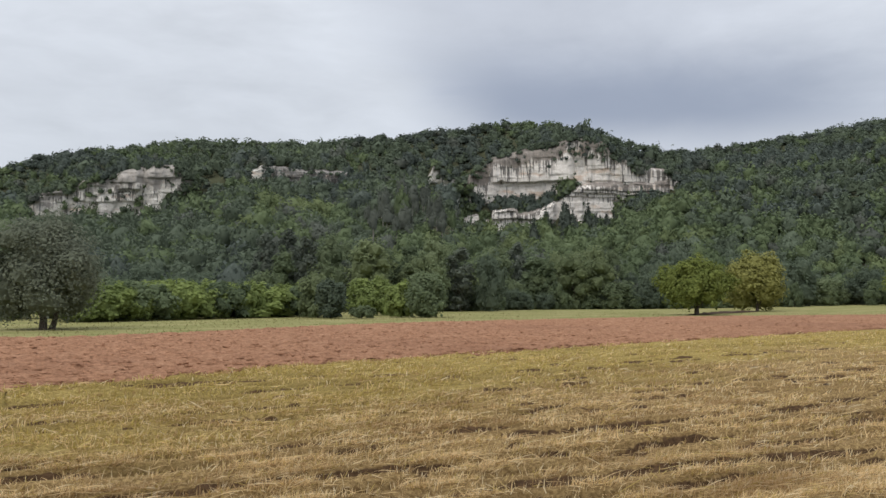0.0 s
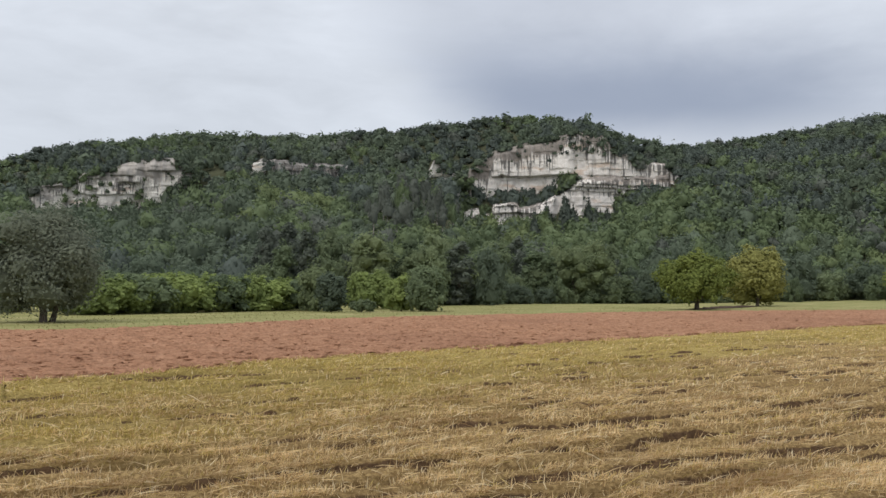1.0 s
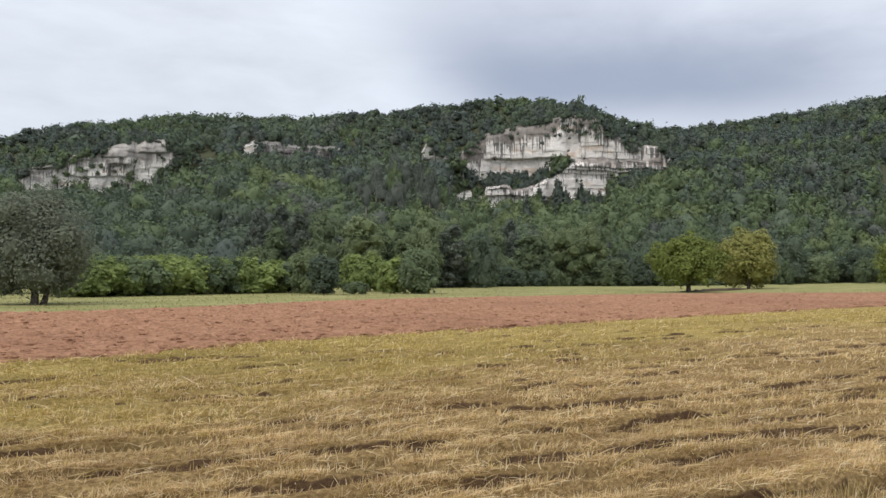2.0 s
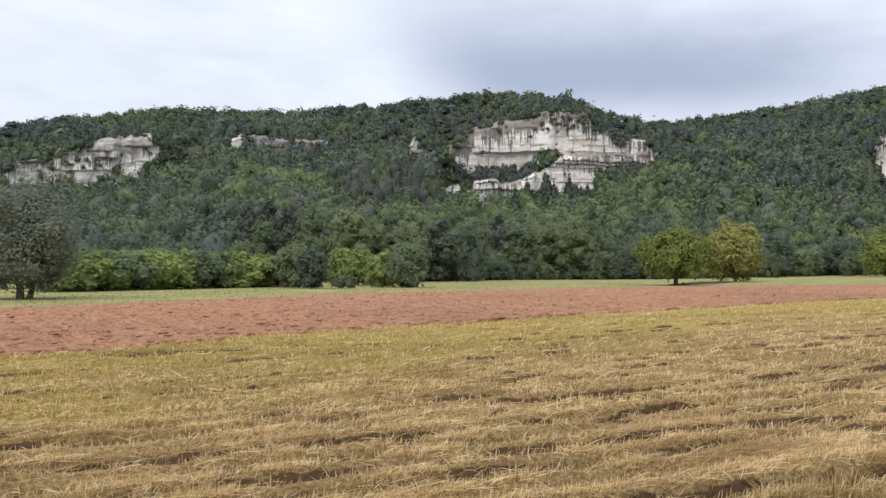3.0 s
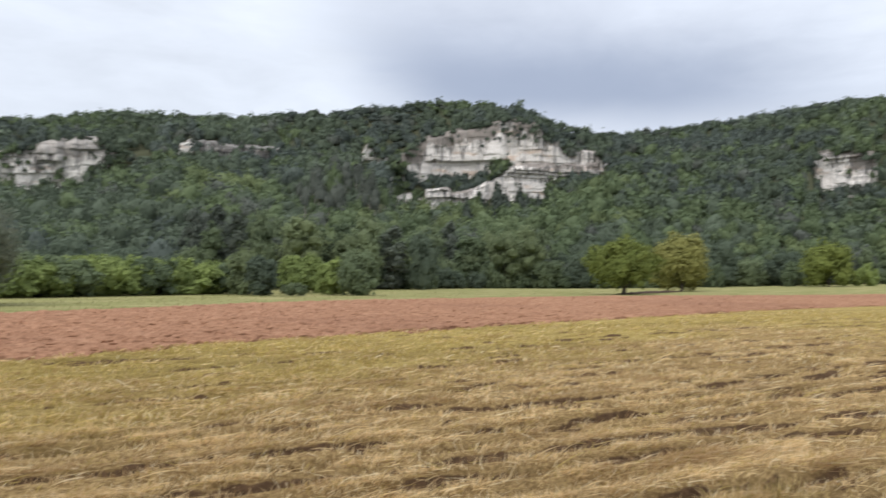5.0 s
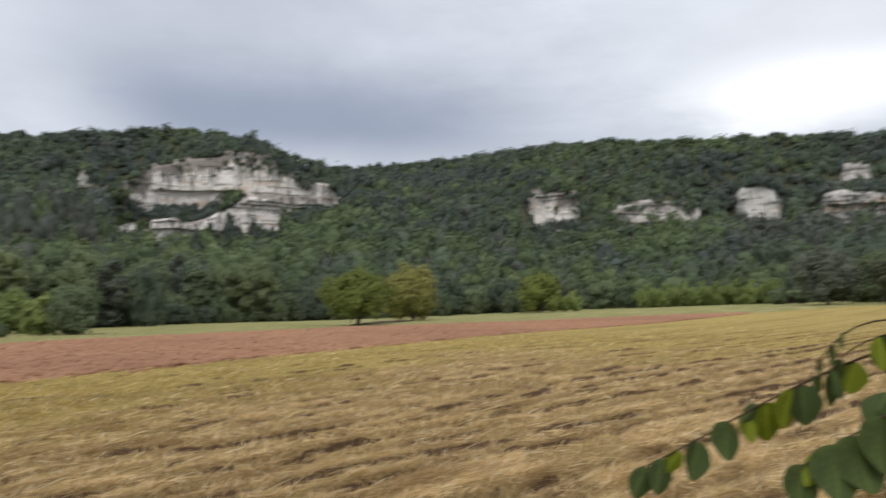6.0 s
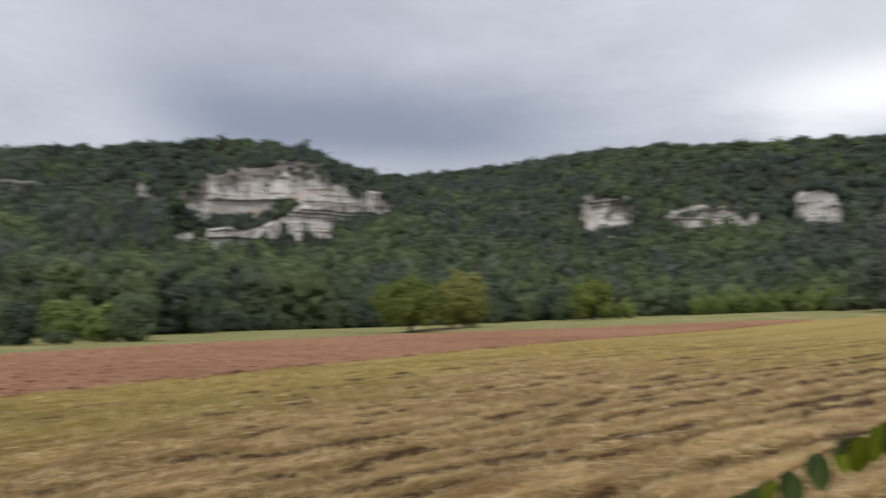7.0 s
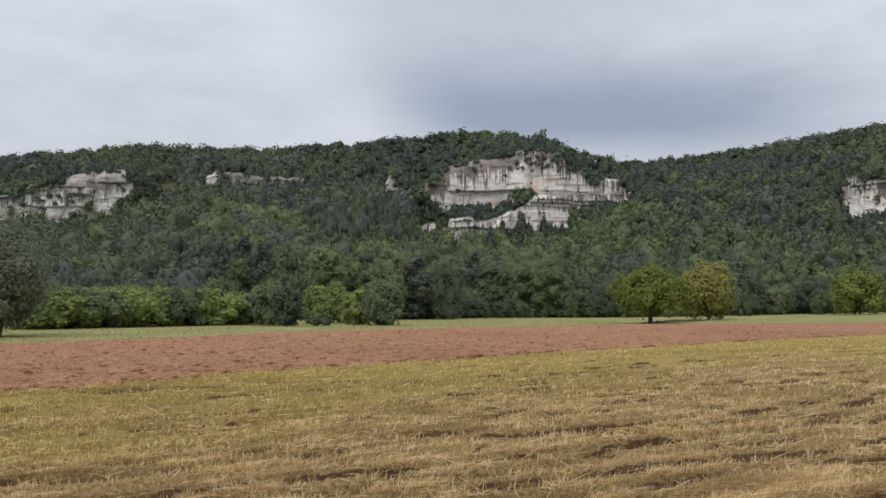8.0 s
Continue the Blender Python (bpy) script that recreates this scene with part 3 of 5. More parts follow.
# ---- rock faces ----
def rock_face(label, az0, az1, stone, tier="whole", seed=0, pits=(), lips=(), cap=0.25, thing=None, soft=0.45, jag=5.0, rough=1.0, lumps=1.0):
    """A limestone wall along the step in the hillside between two directions.
    pits: (direction, degrees up, metres across) of caves; lips: (from, to, degrees up, metres) of overhangs;
    cap: how far down the weathered cap reaches, as a share of the height or as a table of degrees up."""
    az = np.arange(az0, az1 + 0.01, 0.05)
    rc, gap, z0, z1, z2, z3 = rock_steps(az)
    a = np.radians(az)
    arc = a * 290
    if tier == "upper":
        front, bottom, top = rc + gap, z2 - 3.0, z3 + 1.0
    elif tier == "lower":
        front, bottom, top = rc, z0 - 3.0, z1 + 0.5
    else:
        front, bottom, top = rc, z0 - 3.0, z3 + 1.0
    notch = fractal(arc * 0.10, seed + 0.5, 0, 2) - 0.5 + 0.7 * (fractal(arc * 0.35, seed + 7.5, 0, 4) - 0.5)
    top = np.maximum(top + notch * (jag if tier != "lower" else 1.6), bottom + 0.5)
    ends = smooth((az - az0) / soft) * smooth((az1 - az) / soft)
    rows = 110
    v = np.linspace(0, 1, rows)[:, None]
    z = bottom[None] + (top - bottom)[None] * v
    arc2 = arc[None] + 0 * z
    pillar = fractal(arc2 * 0.22, seed + 3, z * 0.03, 4)
    crack = smooth((0.10 - np.abs(fractal(arc2 * 0.16, seed + 13, z * 0.02, 3) - 0.5)) / 0.05)
    bed = np.floor(z * 0.42 + 0.8 * fractal(arc2 * 0.05, seed, z * 0.02, 2))
    ledge = lattice(bed.astype(np.int64), np.int64(seed), np.int64(3)) - 0.5
    slab = fractal(np.floor(arc2 * 0.24 + 0.8 * ledge), seed + 2, np.floor(z * 0.3), 1) - 0.5
    knob = fractal(arc2 * 0.8, seed + 5, z * 0.8, 4)
    big = fractal(arc2 * 0.07, seed + 9, z * 0.05, 3)
    out = ledge * 0.35 * rough + (pillar - 0.5) * 2.2 + slab * 0.8 * rough + (knob - 0.5) * 0.7 * rough + (big - 0.5) * 4.5 * lumps - crack * 0.7
    for la, lb, el, deep in lips:
        lz = EYE + 289 * np.tan(np.radians(el)) + (fractal(arc * 0.12, seed + el, 0, 3) - 0.5) * 1.6
        run = smooth((az - la) / 0.5) * smooth((lb - az) / 0.5)
        out = out + deep * run[None] * smooth((z - lz[None]) / 0.5)
    for paz, pel, wide in pits:
        pz = EYE + 287 * math.tan(radians(pel))
        d = np.hypot((arc2 - radians(paz) * 290), (z - pz) * 1.3) / (wide / 2)
        out = out - 3.5 * smooth(1.35 - d)
    crown = smooth((v - 0.88) / 0.12)
    out = (out + 0.7 + 1.5 * lumps) * ends[None] - crown * 1.4 - (1 - ends[None]) * 1.6
    r = front[None] - 0.4 - out
    if isinstance(cap, float):
        brim = top - cap * (top - bottom - 6.0) * (0.3 + 1.4 * fractal(arc * 0.09, seed + 21, 0, 3))
    else:
        brim = EYE + 289 * np.tan(np.radians(np.interp(az, cap[0], cap[1]))) + (fractal(arc * 0.2, seed + 21, 0, 3) - 0.5) * 2.5
    stain = np.clip((z - brim[None]) / np.where(z > brim[None], 5.0, 8.0), -1, 1)
    x, y = r * np.sin(a)[None], r * np.cos(a)[None]
    cap_r = np.maximum(r[-1], front) + 3.0
    x, y = np.vstack([x, cap_r * np.sin(a)]), np.vstack([y, cap_r * np.cos(a)])
    z = np.vstack([z, z[-1] - 1.2])
    me = mesh_of("cliff_wall", np.stack([x, y, z], -1).reshape(-1, 3), grid_faces(rows + 1, len(az))[:, ::-1], [stone], rounded=True, cap=np.vstack([stain, 1 + 0 * stain[:1]]))
    if thing:
        return part("upper_wall" if tier == "upper" else "lower_wall", me, thing)
    return tagged(new("limestone_cliff", me), label, "cliff")


rock_face("long pale limestone cliff with grey stains above the trees", -27.4, -17.0, ROCK_PATCHY, seed=1, soft=1.1, jag=1.2, lumps=1.2, rough=0.55,
          lips=[(-26.8, -25.0, 6.7, 1.2), (-24.4, -22.6, 7.3, 0.9), (-22.6, -20.6, 7.6, 0.9), (-22.2, -20.4, 7.05, 1.5), (-24.6, -20.2, 6.3, 0.9), (-20.4, -18.2, 7.9, 1.2), (-21.4, -18.6, 8.7, 1.0)], cap=([-27.4, -26, -24.6, -23.4, -22, -20.8, -20, -19.2, -18.4, -17], [6.2, 6.25, 6.8, 7.3, 7.3, 7.2, 7.3, 7.8, 7.6, 7.2]))
rock_face("small pale limestone outcrop in the wooded slope", -14.1, -12.3, ROCK_WHITE, seed=2, cap=0.12, jag=1.5, soft=0.3)
rock_face("low grey limestone band half hidden by trees", -12.2, -6.2, ROCK_GREY, seed=3, lips=[(-11.5, -7.0, 8.7, 0.5)], cap=0.30, jag=1.6)
rock_face("narrow pale limestone buttress between trees", -1.3, 1.2, ROCK_WHITE, seed=4, cap=0.30, jag=3.0)
cliff = tagged(new("limestone_cliff"), "tall cream limestone cliff with dark water streaks and small caves", "cliff")
rock_face("", 1.5, 16.3, ROCK, "upper", 5, [(4.15, 8.55, 1.4), (14.62, 7.86, 2.2), (13.6, 7.95, 0.9)],
          [(3.3, 9.4, 8.38, 1.9), (9.8, 14.2, 8.42, 0.6), (10.2, 15.2, 8.18, 0.9), (10.6, 15.6, 7.98, 1.1), (10.0, 12.6, 9.25, 0.4)],
          ([1.5, 3.1, 3.6, 6.5, 8.3, 8.8, 9.4, 9.9, 10.5, 11.4, 12.2, 13.0, 14.2, 15.2, 16.3], [7.8, 8.3, 9.55, 9.75, 10.0, 10.9, 11.2, 10.75, 10.5, 10.4, 10.0, 9.5, 9.3, 9.1, 8.7]), cliff, jag=0.8, lumps=0.6, rough=0.5)
rock_face("", 1.0, 16.0, ROCK, "lower", 6, [(12.3, 7.35, 1.6)],
          [(2.6, 8.2, 5.62, 1.5), (3.4, 5.4, 6.1, 1.2), (8.6, 12.4, 7.25, 0.7), (9.0, 15.4, 7.5, 0.9), (9.4, 15.4, 7.72, 0.8), (11.6, 14.0, 7.1, 1.1)], ([1, 3.4, 3.6, 5.2, 5.4, 6.6, 7.6, 9, 12, 16], [6.0, 6.0, 6.5, 6.5, 6.15, 6.3, 7.4, 8.0, 8.15, 8.2]), cliff, lumps=0.6, rough=0.7)
rock_face("grey-white limestone bluff on the far slope", 29.2, 33.2, ROCK, seed=7, soft=0.5, jag=2.5, lips=[(29.8, 32.6, 7.75, 1.0), (31.4, 33.0, 6.6, -1.2)], cap=([29.2, 30, 31.4, 31.9, 33.2], [8.2, 8.1, 8.0, 7.2, 7.4]), lumps=1.2)
rock_face("broad grey limestone face with a white scar", 34.8, 41.4, ROCK_PATCHY, seed=8, lips=[(37.0, 39.6, 6.75, 1.0), (35.4, 38.0, 6.2, 0.5)], cap=([34.8, 36.8, 37.4, 37.9, 38.4, 39.5, 40, 41.4], [5.6, 5.8, 6.5, 6.5, 6.1, 6.9, 6.3, 5.8]), jag=2.5, lumps=1.2)
rock_face("rounded white limestone buttress among dark trees", 43.0, 46.7, ROCK_WHITE, seed=9, soft=1.0, jag=0.5, lips=[(43.4, 45.8, 7.75, 0.9), (45.2, 46.6, 6.6, 0.8)], cap=0.14, lumps=0.8, rough=0.5)
rock_face("long banded grey limestone cliff on the wooded slope", 48.2, 57.0, ROCK_BAND, seed=10, lips=[(48.6, 56.8, 6.05, 1.6), (50.0, 56.0, 6.5, 0.4)], cap=0.18, jag=3.5, lumps=1.2)


OUTCROPS = [(49.5, 51.7, 295.0, 8.75), (52.5, 53.8, 295.0, 8.35), (36.6, 38.6, 300.0, 7.95)]


def outcrop(az0, az1, r0, top_el, seed):
    """A smaller rock that stands out of the slope above the cliffs."""
    az = np.arange(az0, az1 + 0.01, 0.06)
    a = np.radians(az)
    arc = a * 290
    base = land(r0 * np.sin(a), r0 * np.cos(a)) - 3.0
    back = r0 + 12.0
    behind = land(back * np.sin(a), back * np.cos(a)) - 0.6
    ends = smooth((az - az0) / 0.4) * smooth((az1 - az) / 0.4)
    blocks = np.floor(arc * 0.22 + 0.6 * fractal(arc * 0.5, seed + 8, 0, 2))
    top = EYE + r0 * math.tan(radians(top_el)) + (lattice(blocks.astype(np.int64), np.int64(seed), np.int64(1)) - 0.70) * 3.0 + (fractal(arc * 0.6, seed, 0, 3) - 0.5) * 2.0
    top = base + 1.0 + np.maximum(top - base - 1.0, 0.5) * ends
    v = np.linspace(0, 1, 40)[:, None]
    z = base[None] + (top - base)[None] * v
    arc2 = arc[None] + 0 * z
    out = (fractal(arc2 * 0.3, seed, z * 0.08, 4) - 0.5) * 2.4 + (fractal(arc2 * 0.8, seed + 2, z * 0.8, 3) - 0.5) * 0.9 + (fractal(arc2 * 0.04, seed + 4, z * 0.5, 3) - 0.5) * 1.4
    r = r0 - out * ends[None] - smooth(v - 0.8) * -1.0
    x, y = np.vstack([r * np.sin(a)[None], back * np.sin(a)[None]]), np.vstack([r * np.cos(a)[None], back * np.cos(a)[None]])
    z = np.vstack([z, np.minimum(behind, top)[None]])
    me = mesh_of("rock_outcrop", np.stack([x, y, z], -1).reshape(-1, 3), grid_faces(41, len(az))[:, ::-1], [ROCK_BAND], rounded=True, cap=np.vstack([v * 1.6 - 1.2 + 0 * arc2, 1 + 0 * arc2[:1]]))
    return tagged(new("rock_outcrop", me), "grey limestone outcrop standing out of the wooded slope", "cliff")


for k, (a0, a1, r0, el) in enumerate(OUTCROPS):
    outcrop(a0, a1, r0, el, 90 + k)


# ---- trees ----
def crown_shell(gen, wide, tall, clumps, leaves, size, base, dome=False):
    """An uneven crown from height base up: boughs round a middle, each with smaller sprays about it, under loose leaves.
    dome: leafy down to the ground."""
    boughs = int(np.clip(clumps / 3.4, 9, 22))
    half, rise = wide / 2, tall / 2
    t = (np.arange(boughs) + gen.random(boughs)) / boughs
    up = 1 - 2 * t if dome else 1 - 1.75 * t
    turn = np.arange(boughs) * 2.39996 + gen.random() * 6 + gen.normal(size=boughs) * 0.35
    flat = np.sqrt(np.clip(1 - up * up, 0, 1))
    flat = np.maximum(flat, np.where(up < -0.1, 0.80 if dome else 0.62, 0))
    big = min(half, rise) * (0.28 + 0.26 * gen.random(boughs))
    reach = 0.62 + 0.38 * gen.random(boughs) ** 0.6
    heart = np.stack([np.cos(turn) * flat * reach * (half - big), np.sin(turn) * flat * reach * (half - big), base + (big * 0.35 + (up + 1) / 2 * (tall - big * 1.35) * (0.80 + 0.20 * gen.random(boughs)) if dome else rise + up * (0.75 + 0.25 * reach) * (rise - big))], 1)
    mine = np.repeat(np.arange(boughs), 3)
    d = gen.normal(size=(len(mine), 3)) + np.array([0, 0, 0.35])
    d /= np.linalg.norm(d, axis=1, keepdims=True)
    spray = heart[mine] + d * big[mine, None] * gen.uniform(0.80, 1.30, (len(mine), 1))
    small = big[mine] * gen.uniform(0.30, 0.55, len(mine))
    bv, bf = ball(1)
    pieces = []
    core = (np.array([[0, 0, base + rise * 0.95]]), np.array([min(half, rise) * 0.55]))
    for c, b in zip(np.concatenate([heart, core[0]]), np.concatenate([big, core[1]])):
        k = gen.random() * 50
        v = c + bv * (0.50 + 0.55 * fractal(bv[:, 0] * 1.8 + k, bv[:, 1] * 1.8, bv[:, 2] * 1.8, 2))[:, None] * b
        v[:, 2] = np.maximum(v[:, 2], 0.04 + 0.1 * gen.random(len(v)))
        pieces.append((v, bf))
    middle, rad = np.concatenate([heart, spray]), np.concatenate([big, small])
    pick = gen.choice(len(middle), leaves, p=rad**2 / (rad**2).sum())
    d = gen.normal(size=(leaves, 3))
    d /= np.linalg.norm(d, axis=1, keepdims=True)
    d[:, 2] = np.where((d[:, 2] < -0.3) & (gen.random(leaves) < 0.5), -d[:, 2], d[:, 2])
    p = middle[pick] + d * rad[pick, None] * (0.62 + 0.62 * gen.random((leaves, 1)))
    p[:, 2] = np.where(p[:, 2] < 0.03, 0.03 + 0.25 * gen.random(leaves), p[:, 2])
    n = d * 0.8 + (p - np.array([0, 0, base + rise * 0.7])) / max(half, rise) * 0.5 + gen.normal(size=d.shape) * 0.40 + np.array([0, 0, 0.30])
    lv, lf = leaf_quads(p, n, size * (0.5 + 0.9 * gen.random(leaves)), gen)
    pieces.append((lv, np.concatenate([lf[:, [0, 1, 2]], lf[:, [0, 2, 3]]])))
    v, f = joined(pieces)
    fit_xy = half / np.percentile(np.abs(p[:, :2]), 98.5)
    low, high = max(np.percentile(p[:, 2], 1), 0.03), np.percentile(p[:, 2], 99.3)
    settle = lambda q: np.stack([q[:, 0] * fit_xy, q[:, 1] * fit_xy, np.maximum(base + (q[:, 2] - low) * tall / (high - low), 0.02)], 1)
    return (settle(v), f), settle(heart), big


SIZES = {}


def make_tree(name, label, seed, wide, tall, trunk, leaf, clumps=38, leaves=2600, size=0.16, girth=0.18, stems=1, dome=False):
    """trunk: height of the clear trunk. The crown reaches from there to tall."""
    gen = np.random.default_rng(seed)
    thing = new(name)
    thing.empty_display_size = 0.5
    tagged(thing, label, "tree" if "tree" in name else "bush")
    (lv, lf), centres, rad = crown_shell(gen, wide, tall - trunk, clumps, leaves, size, trunk, dome)
    wood = []
    for s in range(stems):
        foot = np.array([gen.normal() * 0.32 * (stems > 1), gen.normal() * 0.32 * (stems > 1), -0.25])
        mid = np.array([foot[0] * 1.6 + gen.normal() * 0.1, foot[1] * 1.6 + gen.normal() * 0.1, max(trunk, 0.5)])
        tip = np.array([foot[0] * 2.5, foot[1] * 2.5, tall * 0.72])
        t = np.linspace(0, 1, 9)[:, None]
        line = foot * (1 - t) ** 2 + 2 * mid * t * (1 - t) + tip * t**2
        wood.append(tube(line, girth * np.array([1.7, 1.1, 0.95, 0.85, 0.72, 0.58, 0.42, 0.26, 0.08]), 8))
        for c in centres[gen.permutation(len(centres))[:9]]:
            k = gen.integers(2, 6)
            start = line[k]
            t2 = np.linspace(0, 1, 6)[:, None]
            bend = (start + c) / 2 + np.array([0, 0, 0.12 * tall])
            limb = start * (1 - t2) ** 2 + 2 * bend * t2 * (1 - t2) + c * t2**2
            wood.append(tube(limb, girth * 0.5 * np.array([1, 0.8, 0.62, 0.45, 0.3, 0.1]), 5))
    tv, tf = joined(wood)
    part("trunk", mesh_of("trunk", tv, tf, [BARK], rounded=True), thing, "grey-brown bark")
    part("crown", mesh_of("crown", lv, lf, [LEAF[leaf]]), thing)
    SIZES[thing.name] = (wide, tall)
    return thing


def set_tree(thing, az, r, turn=0.0):
    x, y, z = at(az, r)
    thing.matrix_world = Matrix.Translation((x, y, z - 0.05)) @ Matrix.Rotation(radians(turn), 4, "Z")
    return thing


def copy_tree(thing, az, r, scale=1.0, turn=0.0, stretch=1.0, label=""):
    x, y, z = at(az, r)
    twin = copy_thing(thing, Matrix.Translation((x, y, z - 0.05)) @ Matrix.Rotation(radians(turn), 4, "Z"))
    twin.scale = (scale, scale, scale * stretch)
    return tagged(twin, label)


set_tree(make_tree("field_tree", "dark broad-crowned tree with several leaning trunks at the field edge", 11, 6.4, 6.5, 0.8, "dark", 76, 36000, 0.052, 0.16, 4, True), -26.3, 53)
set_tree(make_tree("walnut_tree", "spreading green walnut tree on a short dark trunk", 12, 8.2, 6.4, 1.15, "walnut", 74, 13000, 0.10, 0.26, 1, True), 17.35, 97)
set_tree(make_tree("walnut_tree", "yellowish-olive walnut tree standing in grass", 13, 7.4, 8.3, 0.7, "olive", 70, 12000, 0.12, 0.24, 1, True), 21.15, 124)
set_tree(make_tree("small_tree", "small dark green tree at the meadow edge", 14, 2.8, 3.5, 0.1, "oak", 36, 3400, 0.085, 0.10, 1, True), -7.8, 76)
set_tree(make_tree("bush", "low round grey-green bush in the meadow", 15, 2.3, 1.15, 0.05, "meadow", 28, 1500, 0.075, 0.05, 1, True), -5.7, 75)
set_tree(make_tree("small_tree", "leafy light green tree at the meadow edge", 16, 5.4, 4.1, 0.1, "lime", 44, 4000, 0.11, 0.10, 1, True), -5.0, 91)
set_tree(make_tree("small_tree", "rounded green tree with dense foliage", 17, 4.6, 4.3, 0.05, "ash", 44, 4200, 0.10, 0.12, 1, True), -1.2, 80)
set_tree(make_tree("small_tree", "leafy green tree leaning against a rounder one", 19, 3.2, 3.5, 0.05, "lime", 36, 3000, 0.10, 0.10, 1, True), -2.9, 81)
set_tree(make_tree("small_tree", "yellow-green bushy tree behind a dark one", 18, 3.6, 4.1, 0.1, "poplar", 34, 2600, 0.10, 0.10, 1, True), -8.75, 80)


def earth_bank():
    """A low bank of earth from one walnut tree to the other; its dark colour carries their shadow line."""
    t = np.linspace(0, 1, 40)
    az, r = 16.8 + 4.4 * t, 96.2 + 26.5 * t**1.3
    mid = np.stack([r * np.sin(np.radians(az)), r * np.cos(np.radians(az))], 1)
    mid[:, 0] += (fractal(t * 6, 3.3, 0, 2) - 0.5) * 1.2
    u = np.linspace(-1, 1, 9)
    wide = 0.9 * np.sin(np.pi * t) ** 0.4 + 0.1
    high = (0.16 + 0.22 * fractal(t * 14, 1.7, 0, 3)) * np.sin(np.pi * t) ** 0.4
    x = mid[:, 0, None] + u[None] * wide[:, None] * 0.25
    y = mid[:, 1, None] + u[None] * wide[:, None]
    z = valley(x, y) - 0.05 + high[:, None] * (1 - u[None] ** 2) * (0.8 + 0.4 * fractal(x * 2, y * 2, 0, 2))
    me = mesh_of("earth_bank", np.stack([x, y, z], -1).reshape(-1, 3), grid_faces(40, 9)[:, ::-1], [DARK_EARTH], rounded=True)
    return tagged(new("earth_bank", me), "low earth bank coloured dark for the tree shade between two walnut trees", "earth bank")


earth_bank()


# templates for the hedges and the valley wood, each planted once and copied
hedge = [make_tree("hedge_bush", "bright green hedge bush along the meadow", 20 + i, 6.2, 4.2, 0.05, k, 50, 2400, 0.13, 0.06, 1, True) for i, k in enumerate(("lime", "lime", "ash"))]
tall_green = [make_tree("valley_tree", "tall green broadleaf tree in the valley wood", 30 + i, 7.2, 11.5, 0.3, k, 56, 2300, 0.155, 0.16, 1, True) for i, k in enumerate(("poplar", "meadow", "poplar"))]
slim = [make_tree("valley_tree", "slender grey-green tree in the valley wood", 40 + i, 4.6, 12.0, 0.3, k, 56, 1900, 0.15, 0.13, 1, True) for i, k in enumerate(("grey", "ash"))]
dark_round = [make_tree("valley_tree", "dark rounded tree in the valley wood", 50 + i, 7.0, 7.0, 0.1, k, 50, 2100, 0.145, 0.14, 1, True) for i, k in enumerate(("oak", "meadow"))]

for kind in hedge:
    tagged(kind, group="hedge bushes along the meadow")
for kind in (*tall_green, *slim, *dark_round):
    tagged(kind, group="trees of the valley wood")
used = set()


def put(kind, az, r, scale=1.0, stretch=1.0, label=""):
    """The template itself stands at its first place, copies at the others."""
    turn = float(rng.random() * 360)
    if kind.name in used:
        return copy_tree(kind, az, r, scale, turn, stretch, label)
    used.add(kind.name)
    set_tree(kind, az, r, turn)
    kind.scale = (scale, scale, scale * stretch)
    return kind


def put_sized(kind, az, r, wide, tall):
    """A tree of a given width and height."""
    w, h = SIZES[kind.name]
    return put(kind, az, r, wide / w, (tall / h) / (wide / w))


for i, az in enumerate(np.arange(-23.6, -9.4, 1.05)):
    put_sized(hedge[(0, 1, 0, 2, 1)[i % 5]], az, np.interp(az, [-23, -10], [69, 85]) + 3 * rng.random(), 4.9 + 1.4 * rng.random(), 2.9 + 0.6 * rng.random())
for i, az in enumerate(np.arange(-27, -9, 1.6)):
    put_sized((hedge[2], hedge[0], hedge[1])[i % 3], az, np.interp(az, [-23, -10], [82, 95]) + 3 * rng.random(), 4.4 + 1.2 * rng.random(), 3.3 + 0.7 * rng.random())
# direction, distance, width and height of the trees that stand before the wood
for kind, az, r, wide, tall in [(tall_green[0], -5.1, 116, 7.3, 10.4), (tall_green[1], -0.7, 119, 5.6, 10.5), (slim[0], 1.2, 121, 4.7, 9.3), (dark_round[0], 3.3, 122, 5.2, 8.7), (slim[1], 6.6, 142, 5.3, 9.7),
                                (tall_green[2], 9.2, 144, 6.6, 9.6), (dark_round[1], 11.9, 147, 7.8, 5.0), (dark_round[0], 14.3, 152, 4.6, 7.0), (dark_round[1], 4.9, 138, 4.4, 5.2), (hedge[2], 7.9, 140, 4.2, 4.4),
                                (dark_round[0], 23.4, 167, 8.0, 9.4), (dark_round[1], 25.4, 170, 6.5, 5.4), (hedge[2], 23.4, 160, 3.2, 4.4), (dark_round[0], 27.6, 173, 7.0, 7.0), (hedge[2], 28.2, 166, 4.6, 4.6), (hedge[0], 32.3, 161, 4.2, 3.9),
                                (dark_round[1], 34.4, 174, 6.4, 5.4), (hedge[2], 36.2, 172, 6.0, 4.9), (dark_round[0], -28.5, 84, 5.6, 5.6), (hedge[0], -29.6, 80, 5.0, 3.4), (dark_round[0], 16.4, 158, 6.0, 5.6), (dark_round[1], 18.9, 160, 6.4, 5.8)]:
    put_sized(kind, az, r, wide, tall)
for az in np.arange(37.4, 46.2, 1.15):
    put_sized(hedge[int(rng.integers(0, 2))], az, 166 + 5 * rng.random(), 4.4 + 1.0 * rng.random(), 4.4 + 0.7 * rng.random())
